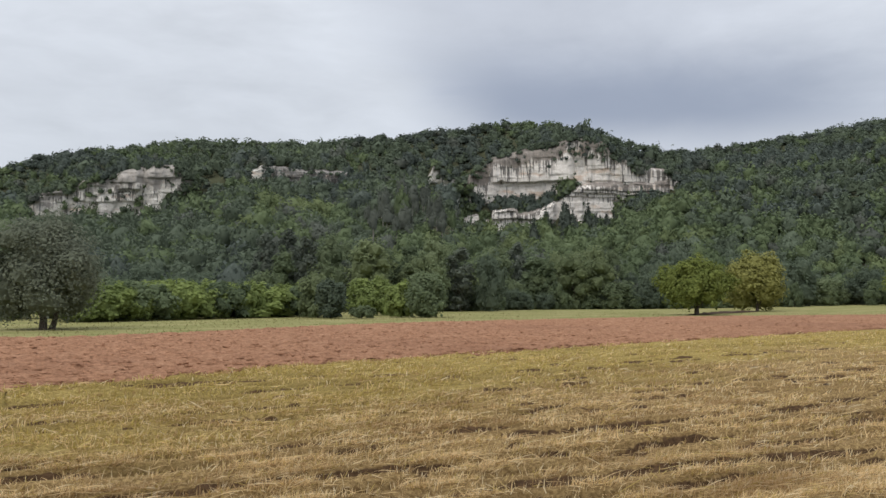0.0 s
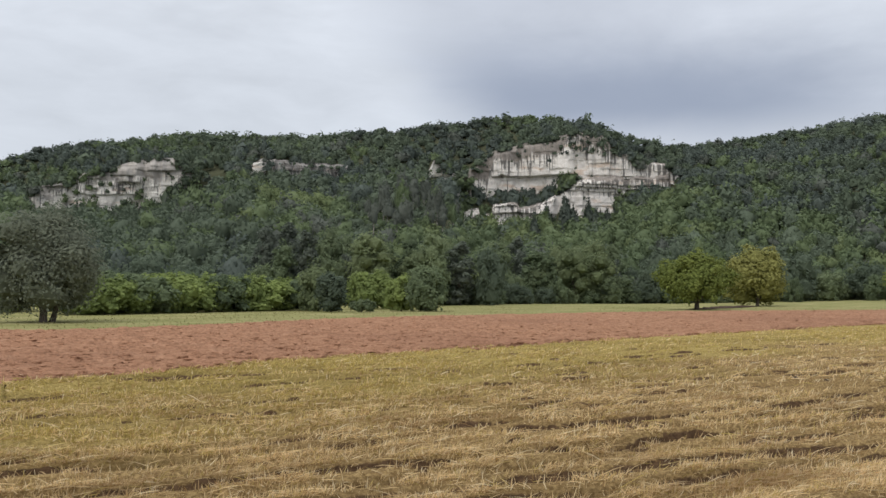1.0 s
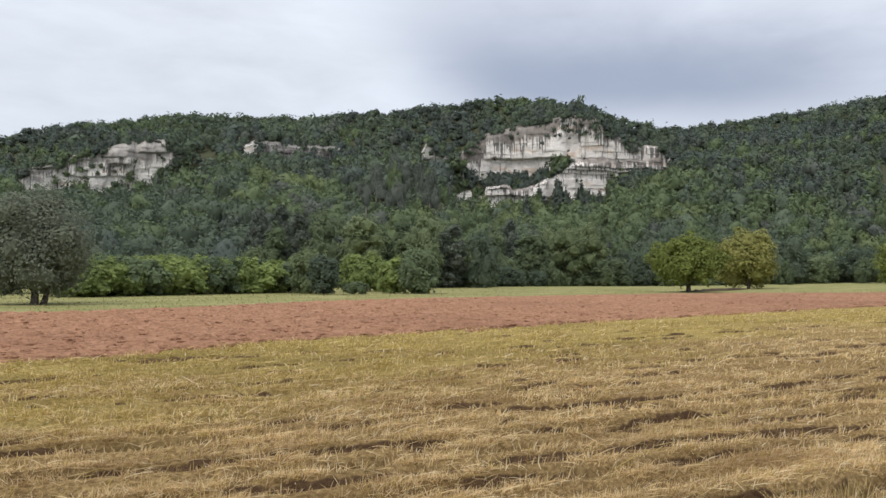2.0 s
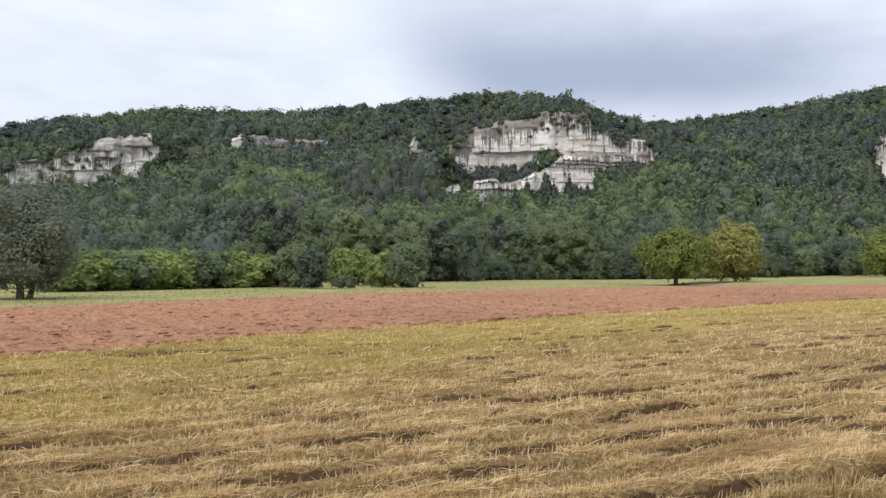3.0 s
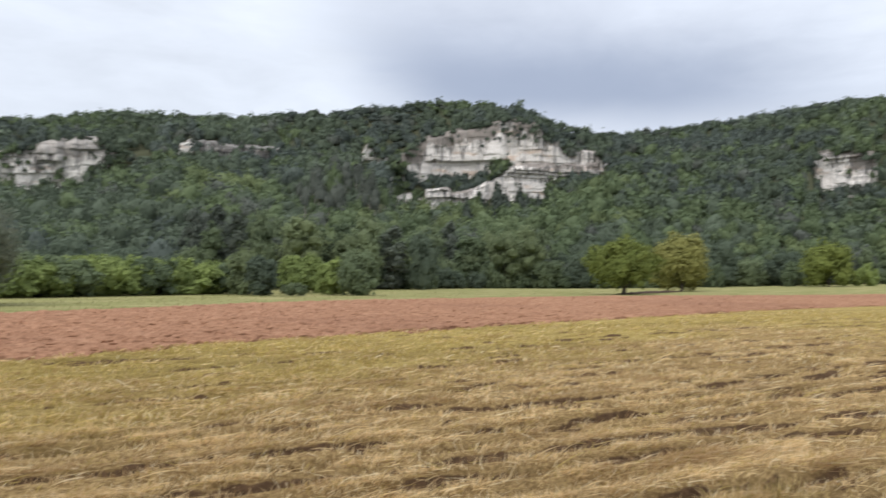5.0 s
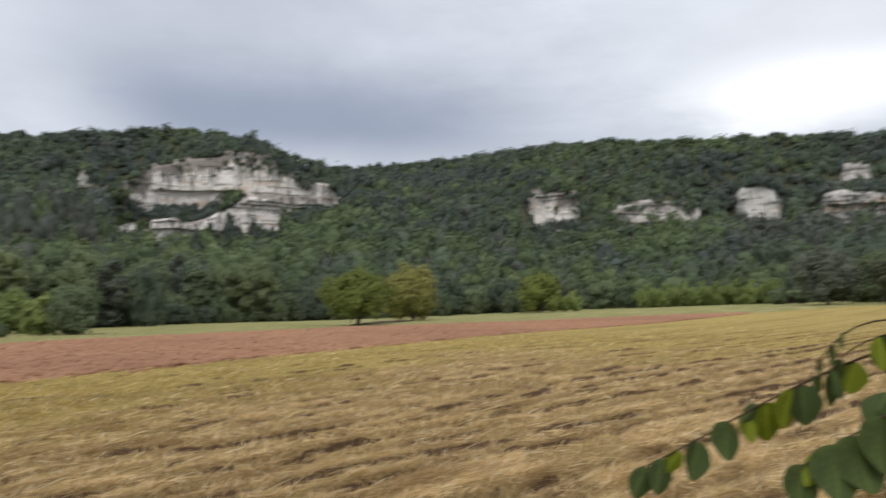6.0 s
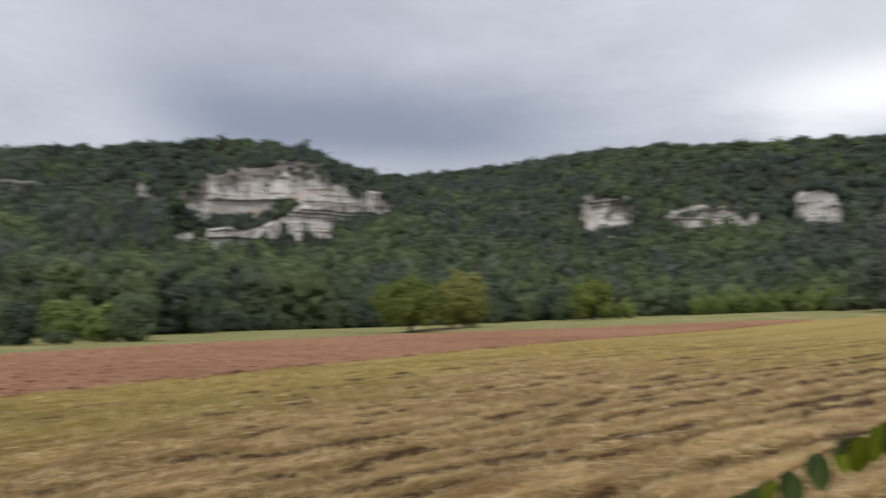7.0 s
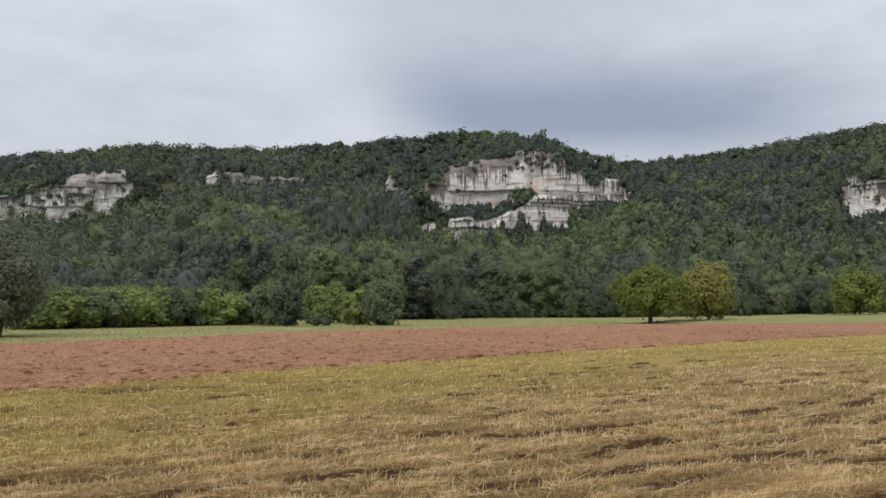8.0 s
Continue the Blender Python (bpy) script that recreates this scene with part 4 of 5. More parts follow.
for az in np.arange(-1.0, 33, 1.35):
    kind = (dark_round[1], hedge[2], dark_round[0])[int(rng.integers(0, 3))]
    put(kind, az + float(rng.random()) * 0.6, float(np.interp(az, FOOT_AZ, FOOT_R)) - 9 + 3 * rng.random(), 0.5 + 0.25 * rng.random(), 0.8)
set_tree(make_tree("meadow_tree", "light olive-green rounded tree at the meadow edge", 65, 8.2, 8.0, 0.4, "walnut", 56, 5200, 0.16, 0.2, 1, True), 30.2, 158)
set_tree(make_tree("margin_tree", "brownish-green bushy tree by the field margin", 61, 9.2, 9.0, 0.9, "dark", 60, 6500, 0.16, 0.2, 3, True), 48.6, 140)
set_tree(make_tree("margin_bush", "dark overgrown bush beside the stubble", 62, 14, 8.2, 0.1, "bramble", 64, 9000, 0.20, 0.3, 3, True), 54.6, 136)
set_tree(make_tree("margin_bush", "large dark overgrown thicket beside the stubble", 66, 20, 15, 0.1, "bramble", 74, 12000, 0.22, 0.3, 3, True), 59.6, 138)
set_tree(make_tree("margin_bush", "yellow-green bushy tree behind dark bushes", 63, 8.5, 8.0, 0.05, "poplar", 50, 4500, 0.17, 0.1, 2, True), 51.4, 152)
set_tree(make_tree("margin_bush", "low green bush beside the stubble", 64, 7.0, 3.6, 0.05, "ash", 40, 2600, 0.17, 0.1, 2, True), 46.4, 158)


# the wood at the foot of the slope
for az in np.arange(-30, 58, 1.45):
    for row in range(2):
        a = az + float(rng.random() - 0.5) * 1.0
        near = float(np.interp(a, FOOT_AZ, FOOT_R))
        r = near - 7 + row * 10 + float(rng.random()) * 7
        k = float(rng.random())
        if -13 < a < 12:
            kind = tall_green[int(rng.integers(0, 3))] if k < 0.4 else (slim[int(rng.integers(0, 2))] if k < 0.75 else dark_round[int(rng.integers(0, 2))])
            s = 0.6 + 0.4 * float(rng.random())
        else:
            kind = dark_round[0] if k < 0.45 or a < -13 else dark_round[1] if k < 0.70 else tall_green[1]
            s = 0.5 + 0.3 * float(rng.random())
        put(kind, a, r, s, 0.85 + 0.25 * float(rng.random()))


# the woods on the slopes: too many to count
# stands of one kind: direction, degrees up, half widths, kind, share
STANDS = [(-10.5, 5.9, 3.0, 0.9, "poplar", 0.55), (-2.6, 4.9, 3.6, 1.5, "tall", 0.5), (-7.5, 3.2, 4.5, 1.2, "grey", 0.45), (25, 9.2, 6.0, 0.7, "holm", 0.8), (13.5, 4.6, 4.5, 1.3, "ash", 0.6), (20, 5.0, 5.0, 1.6, "ash", 0.35),
          (5.0, 3.9, 3.0, 1.1, "poplar", 0.4), (-22, 3.6, 6.0, 1.4, "oak", 0.7), (-24, 8.6, 5.0, 0.9, "holm", 0.6), (1.0, 9.8, 3.0, 0.9, "holm", 0.6), (46, 4.4, 3.5, 1.3, "grey", 0.7), (53, 4.6, 4.0, 1.5, "grey", 0.6),
          (37, 4.2, 6.0, 1.2, "ash", 0.5), (43, 9.2, 5.0, 0.8, "holm", 0.5), (10.0, 11.0, 4.0, 0.6, "oak", 0.6), (7.5, 4.6, 1.5, 0.7, "pine", 0.4), (10.8, 5.3, 2.4, 0.45, "pine", 0.45),
          (0.2, 7.4, 1.5, 1.7, "holm", 0.85), (4.6, 7.0, 3.6, 0.9, "holm", 0.75), (13.8, 6.7, 1.4, 0.5, "holm", 0.8), (17.8, 7.6, 3.4, 1.9, "holm", 0.4), (5.5, 4.9, 2.0, 0.4, "poplar", 0.7), (15, 3.8, 4.0, 0.6, "poplar", 0.4)]
KINDS = ["oak", "holm", "ash", "poplar", "grey", "pine"]


# from, to, how many, where, half width of the bushes on the rock
BUSHES = ((-27, -17, 110, "brink", 1.7), (-14, -6, 14, "brink", 1.2), (-1.2, 1, 16, "brink", 1.4), (1, 16.5, 130, "brink", 1.3), (10.4, 13.8, 46, "brink", 1.4), (29, 33.4, 34, "brink", 1.5),
          (34, 42, 44, "brink", 1.5), (42.6, 47, 44, "brink", 1.6), (48, 57, 70, "brink", 1.6), (1.0, 9.0, 90, "ledge", 1.3), (1.0, 8.2, 40, "ledge", 1.9), (0.8, 7.2, 12, "foot", 1.2), (0.8, 2.1, 26, "face", 1.9), (-17.6, -16.2, 14, "face", 1.6), (-12.8, -12.0, 8, "face", 1.2), (-13.2, -11.8, 8, "foot", 1.4), (6.0, 10.5, 6, "foot", 2.6),
          (8.6, 13.4, 15, "foot", 1.7), (2.5, 3.4, 14, "foot", 1.7), (5.2, 7.0, 8, "foot", 1.3), (12.0, 14.2, 16, "foot", 2.0), (11.0, 13.8, 60, "cap", 1.9), (2.2, 11.0, 70, "cap", 0.65), (3.5, 9.2, 40, "brink", 1.3), (5.5, 8.2, 24, "brink", 1.7), (8.2, 9.6, 16, "ledge", 2.0), (-27, -17, 30, "foot", 1.8), (29, 46, 50, "foot", 1.8), (-25.2, -24.8, 6, "face", 1.5), (-20.9, -20.4, 4, "face", 1.3), (-18.9, -17.0, 9, "face", 1.4), (-27, -17, 20, "face", 1.1), (-18.8, -17.2, 12, "face", 1.5), (-11.9, -6, 8, "face", 0.9),
          (8.8, 12.6, 26, "cap", 0.9), (2.2, 8.5, 22, "cap", 0.7), (-26.5, -17.5, 46, "cap", 1.0), (7.8, 10.8, 9, "face", 0.9), (1.5, 16, 14, "face", 0.7), (29.4, 33, 12, "face", 1.1), (34.8, 41.4, 12, "face", 1.2), (48, 56, 24, "face", 1.2), (42.8, 46.8, 8, "face", 0.9), (-0.9, 0.7, 6, "face", 1.1))


def crown_form(gen, conic, leaves, size, level=2):
    """One irregular crown of about unit half width: lobes seen from the middle, under a coat of leaves."""
    base_v, base_f = ball(level)
    n = int(gen.integers(7, 13))
    c = gen.normal(size=(n, 3)) + np.array([0, 0, 0.35])
    c /= np.linalg.norm(c, axis=1, keepdims=True)
    c[:, 2] = np.maximum(c[:, 2], -0.35)
    c *= gen.uniform(0.35, 0.85, (n, 1))
    big = gen.uniform(0.26, 0.46, n)
    oval = np.array([gen.uniform(0.85, 1.25), gen.uniform(0.85, 1.15), 1.0])
    shift = gen.random() * 60

    def reach(d):
        along = d @ c.T
        inside = big[None] ** 2 - (c * c).sum(1)[None] + along**2
        far = np.where((inside > 0) & (along > 0), along + np.sqrt(np.maximum(inside, 0)), 0).max(1)
        r = np.maximum(far, 0.58) * (0.73 + 0.54 * fractal(d[:, 0] * 2.6 + shift, d[:, 1] * 2.6, d[:, 2] * 2.6, 2))
        return r

    def shaped(d):
        """Onto the crown: round ones along the ray, firs by their height."""
        if conic:
            out = d[:, :2] / (np.linalg.norm(d[:, :2], axis=1, keepdims=True) + 1e-6)
            up = np.clip((d[:, 2] + 1) / 2, 0, 1)
            skirt = 0.72 * (1 - up) ** 0.85 * (0.75 + 0.5 * fractal(up * 8 + shift, d[:, 0] * 2, d[:, 1] * 2, 2))
            return np.concatenate([out * skirt[:, None], d[:, 2:]], 1)
        return d * reach(d)[:, None] * oval

    body = shaped(base_v) * 0.92
    d = gen.normal(size=(leaves, 3))
    d /= np.linalg.norm(d, axis=1, keepdims=True)
    if not conic:
        d[:, 2] = np.where(d[:, 2] < -0.25, -d[:, 2], d[:, 2])
    p = shaped(d) * (0.86 + 0.42 * gen.random(leaves) ** 1.4)[:, None]
    near = c[np.argmin(((p[:, None] - c[None]) ** 2).sum(2), 1)]
    out = p - near
    out /= np.linalg.norm(out, axis=1, keepdims=True) + 1e-6
    lv, lf = leaf_quads(p, out + gen.normal(size=(leaves, 3)) * 0.42, size * (0.5 + 1.0 * gen.random(leaves)), gen)
    quads = lf + len(body)
    t = np.concatenate([base_f[base_v[base_f].mean(1)[:, 2] > -0.5], quads[:, [0, 1, 2]], quads[:, [0, 2, 3]]])
    return np.concatenate([body, lv]), t


def woodland():
    gen = np.random.default_rng(5)
    far_forms = [crown_form(gen, False, 76, 0.125, 1) for _ in range(24)]
    near_forms = [crown_form(gen, False, 200, 0.070) for _ in range(14)]
    cones = [crown_form(gen, True, 160, 0.09) for _ in range(4)]
    spacing = 3.85
    xs, ys = np.meshgrid(np.arange(-260, 400, spacing), np.arange(60, 400, spacing * 0.9))
    xs = xs + (np.arange(xs.shape[0]) % 2)[:, None] * spacing / 2
    x = (xs + gen.uniform(-1.4, 1.4, xs.shape)).ravel()
    y = (ys + gen.uniform(-1.4, 1.4, ys.shape)).ravel()
    az, r = np.degrees(np.arctan2(x, y)), np.hypot(x, y)
    foot, ridge = np.interp(az, FOOT_AZ, FOOT_R), np.interp(az, RIDGE_AZ, RIDGE_R)
    rc, gap, z0, z1, z2, z3 = rock_steps(az)
    keep = (az > -34) & (az < 61) & (r > foot - 4) & (r < ridge + 12)
    rocky = z3 - z0 > 4.0
    keep &= ~(rocky & (r > rc - 4.0 - 2.2 * smooth((az - 0.5) / 0.8) * smooth((7.6 - az) / 0.8) - 4.0 * ((np.abs(az + 13.2) < 1.1) | (np.abs(az) < 1.2))) & (r < rc + 2.6 + gap))
    for a0, a1, r0, top in OUTCROPS:
        keep &= ~((az > a0) & (az < a1) & (r > r0 - 5) & (r < r0 + 2))
    x, y, az, r, rc, ridge = (q[keep] for q in (x, y, az, r, rc, ridge))
    z = land(x, y)
    count = len(x)
    wide = 2.35 * (0.66 + 0.75 * gen.random(count) ** 2)
    wide[r < rc - 40] *= 1.12
    high = wide * (0.86 + 0.46 * gen.random(count))
    z = z + gen.uniform(-0.3, 0.4, count)
    crest = r > ridge - 14
    wide[crest] *= 1.15
    high[crest] = np.minimum(high[crest] * 0.80, 2.3)
    z[crest] += 0.1
    trees = [(x, y, z, wide, high, np.zeros(count))]
    # bushes along the brinks, on the ledges and in the cracks of the rock
    for a0, a1, n, where, size in BUSHES:
        az = gen.uniform(a0, a1, n)
        rc, gap, z0, z1, z2, z3 = rock_steps(az)
        if where == "brink":
            r, z = rc + gap + gen.uniform(-3.4, 1.5, n), z3 - 0.7
        elif where == "cap":
            r, z = rc + gap - 3.3, z3 - (z3 - z2) * 0.40 * gen.random(n)
        elif where == "ledge":
            r = rc - 0.6 + gap * gen.random(n) * 0.8
            z = np.maximum(z1 + (z2 - z1) * (r - rc) / np.maximum(gap, 1), z1) - 0.9
        elif where == "foot":
            r, z = rc - gen.uniform(2.2, 4.0, n), z0 - 0.3
        else:
            r, z = rc + gap * (gen.random(n) > 0.5) - (2.4 if 1 < a0 < 16 else 3.4), z0 + 4.0 + (z3 - z0 - 4.0) * gen.random(n) * 0.9
        a = np.radians(az)
        s = size * (0.4 + 1.3 * gen.random(n) ** 1.5)
        trees.append((r * np.sin(a), r * np.cos(a), z, s, s * (1.6 if where == "foot" else 1.35 if where == "ledge" else 1.0), np.full(n, 1.0 if where in ("face", "cap") else 0.0)))
    for a0, a1, r0, top in OUTCROPS:
        a = np.radians(gen.uniform(a0, a1, 16))
        r = r0 - gen.uniform(0.5, 4.5, 16)
        s = 1.7 * gen.uniform(0.5, 1.3, 16)
        trees.append((r * np.sin(a), r * np.cos(a), land(r * np.sin(a), r * np.cos(a)) - 0.3, s, s * 1.1, np.zeros(16)))
    # dark firs at the foot of the tall cliff
    a, r = np.radians([7.3, 8.76, 10.2, 6.9, 9.3, 10.7, 12.4, 11.5]), np.array([278.0, 278, 278, 274, 274, 274, 277, 275])
    x2, y2 = r * np.sin(a), r * np.cos(a)
    tip = EYE + r * np.tan(np.radians([6.30, 6.45, 6.40, 5.7, 5.8, 5.9, 6.2, 5.9]))
    tall2 = np.clip((tip - land(x2, y2)) / 1.55, 2.4, 7.0)
    firs = sum(len(t[0]) for t in trees)
    trees.append((x2, y2, land(x2, y2), 1.2 + tall2 * 0.55, tall2, np.zeros(8)))
    x, y, z, wide, high, face = (np.concatenate(q) for q in zip(*trees))
    az, r = np.degrees(np.arctan2(x, y)), np.hypot(x, y)
    el = np.degrees(np.arctan2(z + 1.5 - EYE, r))
    rc = rock_steps(az)[0]
    low = r < rc - 25
    drift = np.clip((fractal(x * 0.030, y * 0.030, z * 0.03, 3) - 0.5) * 2.2 + 0.5, 0, 1)
    k = gen.random(len(x)) * 0.5 + drift * 0.6
    kind = np.where(low, np.select([k < 0.26, k < 0.56, k < 0.88], [1, 0, 2], 3), np.select([k < 0.36, k < 0.74], [1, 0], 2))
    kind = np.where(gen.random(len(x)) < 0.05, 4, kind)
    tall = np.zeros(len(x), bool)
    for sa, se, wa, we, what, share in STANDS:
        d = np.hypot((az - sa) / wa, (el - se) / we) + (fractal(x * 0.06, y * 0.06, z * 0.06, 2) - 0.5) * 0.8
        mine = (d < 1.0) & (gen.random(len(x)) < share) & (face < 0.5)
        if what == "tall":
            tall |= mine
            kind = np.where(mine, np.where(gen.random(len(x)) < 0.6, 4, 2), kind)
        else:
            kind = np.where(mine, KINDS.index(what), kind)
    kind[firs:] = 5
    tone = np.clip(0.18 + gen.random(len(x)) * 0.34 + drift * 0.36, 0, 1)
    verts, faces, mats, tones, n = [], [], [], [], 0
    for i in range(len(x)):
        cone = kind[i] == 5
        forms = cones if cone else near_forms if r[i] < 215 else far_forms
        v, t = forms[int(gen.integers(0, len(forms)))]
        a = gen.random() * 6.283
        c, s = math.cos(a), math.sin(a)
        w, h, foot_z = wide[i], high[i], z[i]
        if tall[i]:
            w, h, foot_z = w * 0.60, h * 1.35, z[i] + 2.8
            pole = tube([(x[i], y[i], z[i] - 0.5), (x[i] + 0.15, y[i], z[i] + 2.5), (x[i], y[i] + 0.1, z[i] + 5.0)], [0.20, 0.16, 0.10], 5)
            pf = pole[1]
            verts.append(pole[0])
            pf = np.concatenate([pf[:, [0, 1, 2]], pf[:, [0, 2, 3]]]) + n
            faces.append(pf)
            mats.append(np.full(len(pf), 6))
            tones.append(np.full(len(pole[0]), 0.5))
            n += len(pole[0])
        verts.append(np.stack([x[i] + w * (v[:, 0] * c - v[:, 1] * s), y[i] + w * (v[:, 0] * s + v[:, 1] * c), foot_z + h * (0.58 - 0.42 * face[i]) + h * v[:, 2]], 1))
        faces.append(t + n)
        mats.append(np.full(len(t), kind[i]))
        tones.append(np.full(len(v), tone[i]))
        n += len(v)
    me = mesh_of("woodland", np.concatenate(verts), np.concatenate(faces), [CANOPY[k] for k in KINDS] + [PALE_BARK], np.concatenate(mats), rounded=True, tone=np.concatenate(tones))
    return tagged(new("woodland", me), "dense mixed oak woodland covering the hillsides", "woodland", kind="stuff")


woodland()


# ---- straw ----
def blades():
    gen = np.random.default_rng(9)
    for name, label, mat, green in (("straw", "cut yellow straw lying in rows over the stubble", STRAW, False), ("grass_blades", "yellow-green stubble grass", BLADE, True)):
        P, D, L, W, S = [], [], [], [], []
        for r0, r1, density, width in ((2.5, 4.6, 250, 0.0045), (4.6, 6.5, 7200, 0.0042), (6.5, 9, 4900, 0.0052), (9, 14, 2100, 0.0078), (14, 22, 600, 0.013), (22, 46, 160, 0.019), (46, 84, 12, 0.030)):
            n = int(radians(98) * (r1**2 - r0**2) / 2 * density)
            r = np.sqrt(gen.uniform(r0**2, r1**2, n))
            a = np.radians(gen.uniform(-34, 64, n))
            x, y = r * np.sin(a), r * np.cos(a)
            edge = np.interp(np.degrees(a), PLOUGH_AZ, PLOUGH_NEAR)
            gr = greenness(x, y)
            along, across = row_frame(x, y)
            tuft = smooth((fractal(along * 1.6, across * 2.4, 7, 4) - 0.38) / 0.18) * (0.35 + 0.65 * smooth((fractal(x * 5, y * 5, 2, 2) - 0.3) / 0.3))
            keep = (r < edge - 0.1) & (gen.random(n) > bare_earth(x, y) * 0.95) & (gen.random(n) < 0.10 + 0.90 * tuft) & (gen.random(n) < smooth((86 - r) / 40)) & (gen.random(n) < 0.08 + 0.92 * swath(x, y) ** 3) & ((gen.random(n) < 0.10 + 0.75 * gr) == green)
            x, y, r = x[keep], y[keep], r[keep]
            n = len(x)
            ridge = swath(x, y)
            flat = gen.random(n) < (0.15 if green else 0.05 + 0.09 * ridge)
            curl = (fractal(x * 0.8, y * 0.8, 1, 4) - 0.5) * 1.4
            heading = radians(142) + curl + gen.normal(size=n) * np.where(flat, 1.0, 1.2)
            rise = np.where(flat, gen.normal(size=n) * 0.16 + 0.22, 0.92 + gen.normal(size=n) * 0.38)
            rise = np.clip(rise, 0.02, 1.5)
            d = np.stack([np.sin(heading) * np.cos(rise), np.cos(heading) * np.cos(rise), np.sin(rise)], 1)
            length = np.where(flat, 0.09 + 0.27 * gen.random(n) ** 1.5, gen.uniform(0.04, 0.135, n))
            z = straw_bed(x, y) - 0.01 + np.where(flat, gen.random(n) * 0.05 * ridge, 0)
            S.append(ridge), P.append(np.stack([x, y, z], 1)), D.append(d), L.append(length), W.append(np.full(n, width) * gen.uniform(0.6, 1.4, n))
        p, d, l, w = np.concatenate(P), np.concatenate(D), np.concatenate(L)[:, None], np.concatenate(W)[:, None]
        side = np.cross(d, gen.normal(size=d.shape))
        side /= np.linalg.norm(side, axis=1, keepdims=True) + 1e-9
        droop = np.zeros_like(d)
        droop[:, 2] = -0.07 * l[:, 0]
        mid, tip = p + d * l * 0.55, p + d * l + droop
        tip[:, 2] = np.maximum(tip[:, 2], p[:, 2] + 0.004)
        v = np.stack([p - side * w / 2, p + side * w / 2, mid + side * w / 2, mid - side * w / 2, tip], 1).reshape(-1, 3)
        k = np.arange(len(p))[:, None] * 5
        f = np.concatenate([k + [0, 1, 2], k + [0, 2, 3], k + [3, 2, 4]])
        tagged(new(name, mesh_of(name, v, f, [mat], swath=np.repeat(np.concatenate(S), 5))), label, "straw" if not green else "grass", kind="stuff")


blades()


# ---- clods, stones and grass ----
def scatter_clods():
    """Loose lumps of the ploughed earth."""
    gen = np.random.default_rng(21)
    bv, bf = ball(1)
    n = 8000
    az = gen.uniform(-34, 40, n)
    near, far = np.interp(az, PLOUGH_AZ, PLOUGH_NEAR), np.interp(az, PLOUGH_AZ, PLOUGH_FAR)
    r = near + (far - near) * gen.random(n) ** 1.8 * 0.96 + 0.3
    a = np.radians(az)
    x, y = r * np.sin(a), r * np.cos(a)
    z = valley(x, y) + 0.04 + 0.11 * (fractal(x * 3.4, y * 6.5, 0, 4) - 0.48)
    size = 0.02 + 0.05 * gen.random(n) ** 3
    lump = 0.7 + 0.6 * gen.random((n, len(bv), 1))
    spin = 0.25 + gen.normal(size=n) * 0.45
    c, s = np.cos(spin)[:, None], np.sin(spin)[:, None]
    p = bv[None] * lump * size[:, None, None] * np.array([2.2, 0.9, 0.6])
    v = np.stack([x[:, None] + p[..., 0] * c - p[..., 1] * s, y[:, None] + p[..., 0] * s + p[..., 1] * c, z[:, None] + size[:, None] * 0.3 + p[..., 2]], -1).reshape(-1, 3)
    f = (bf[None] + (np.arange(n) * len(bv))[:, None, None]).reshape(-1, 3)
    tagged(new("earth_clods", mesh_of("earth_clods", v, f, [SOIL])), "loose lumps of red-brown ploughed earth", "soil", kind="stuff")


scatter_clods()


def lump_thing(name, label, category, mat, x, y, size, seed):
    gen = np.random.default_rng(seed)
    v, f = ball(2)
    v = v * (0.75 + 0.5 * fractal(v[:, 0] * 1.5 + seed, v[:, 1] * 1.5, v[:, 2] * 1.5, 3))[:, None] * np.array([1.2, 0.9, 0.75]) * size
    ob = tagged(new(name, mesh_of(name, v, f, [mat], rounded=True)), label, category)
    ob.location = (x, y, float(straw_bed(x, y)) + size * 0.4)
    return ob


lump_thing("stone", "small white stone lying in the stubble", "stone", ROCK_WHITE, 0.4, 11.2, 0.030, 3)
for k, (x, y, size) in enumerate([(9.6, 24.1, 0.07), (6.6, 15.2, 0.045), (4.9, 14.6, 0.04), (7.1, 15.0, 0.04)]):
    lump_thing("earth_clod", "dark clod of damp earth on the stubble", "soil", DARK_EARTH, x, y, size, 30 + k)


def grass_field(name, label, mat, az0, az1, r_in, r_out, count, length, width, seed, lift=valley):
    """Standing grass blades between two distances."""
    gen = np.random.default_rng(seed)
    az = gen.uniform(az0, az1, count)
    a = np.radians(az)
    r = r_in(az) + (r_out(az) - r_in(az)) * gen.random(count)
    x, y = r * np.sin(a), r * np.cos(a)
    clump = smooth((fractal(x * 0.5, y * 0.5, 2, 3) - 0.35) / 0.3)
    keep = gen.random(count) < 0.3 + 0.7 * clump
    x, y = x[keep], y[keep]
    n = len(x)
    l, w = gen.uniform(0.5, 1.2, n) * length, gen.uniform(0.6, 1.4, n) * width
    h = gen.random(n) * 6.283
    lean = gen.normal(size=(n, 2)) * 0.8
    z = lift(x, y) - 0.1
    side = np.stack([np.cos(h) * w, np.sin(h) * w, 0 * w], 1)
    p = np.stack([x, y, z], 1)
    mid = p + np.stack([lean[:, 0] * l * 0.4, lean[:, 1] * l * 0.4, l * 0.6], 1)
    tip = p + np.stack([lean[:, 0] * l, lean[:, 1] * l, l], 1)
    v = np.stack([p - side, p + side, mid + side * 0.7, mid - side * 0.7, tip], 1).reshape(-1, 3)
    k = np.arange(n)[:, None] * 5
    f = np.concatenate([k + [0, 1, 2], k + [0, 2, 3], k + [3, 2, 4]])
    return tagged(new(name, mesh_of(name, v, f, [mat])), label, "grass", kind="stuff")


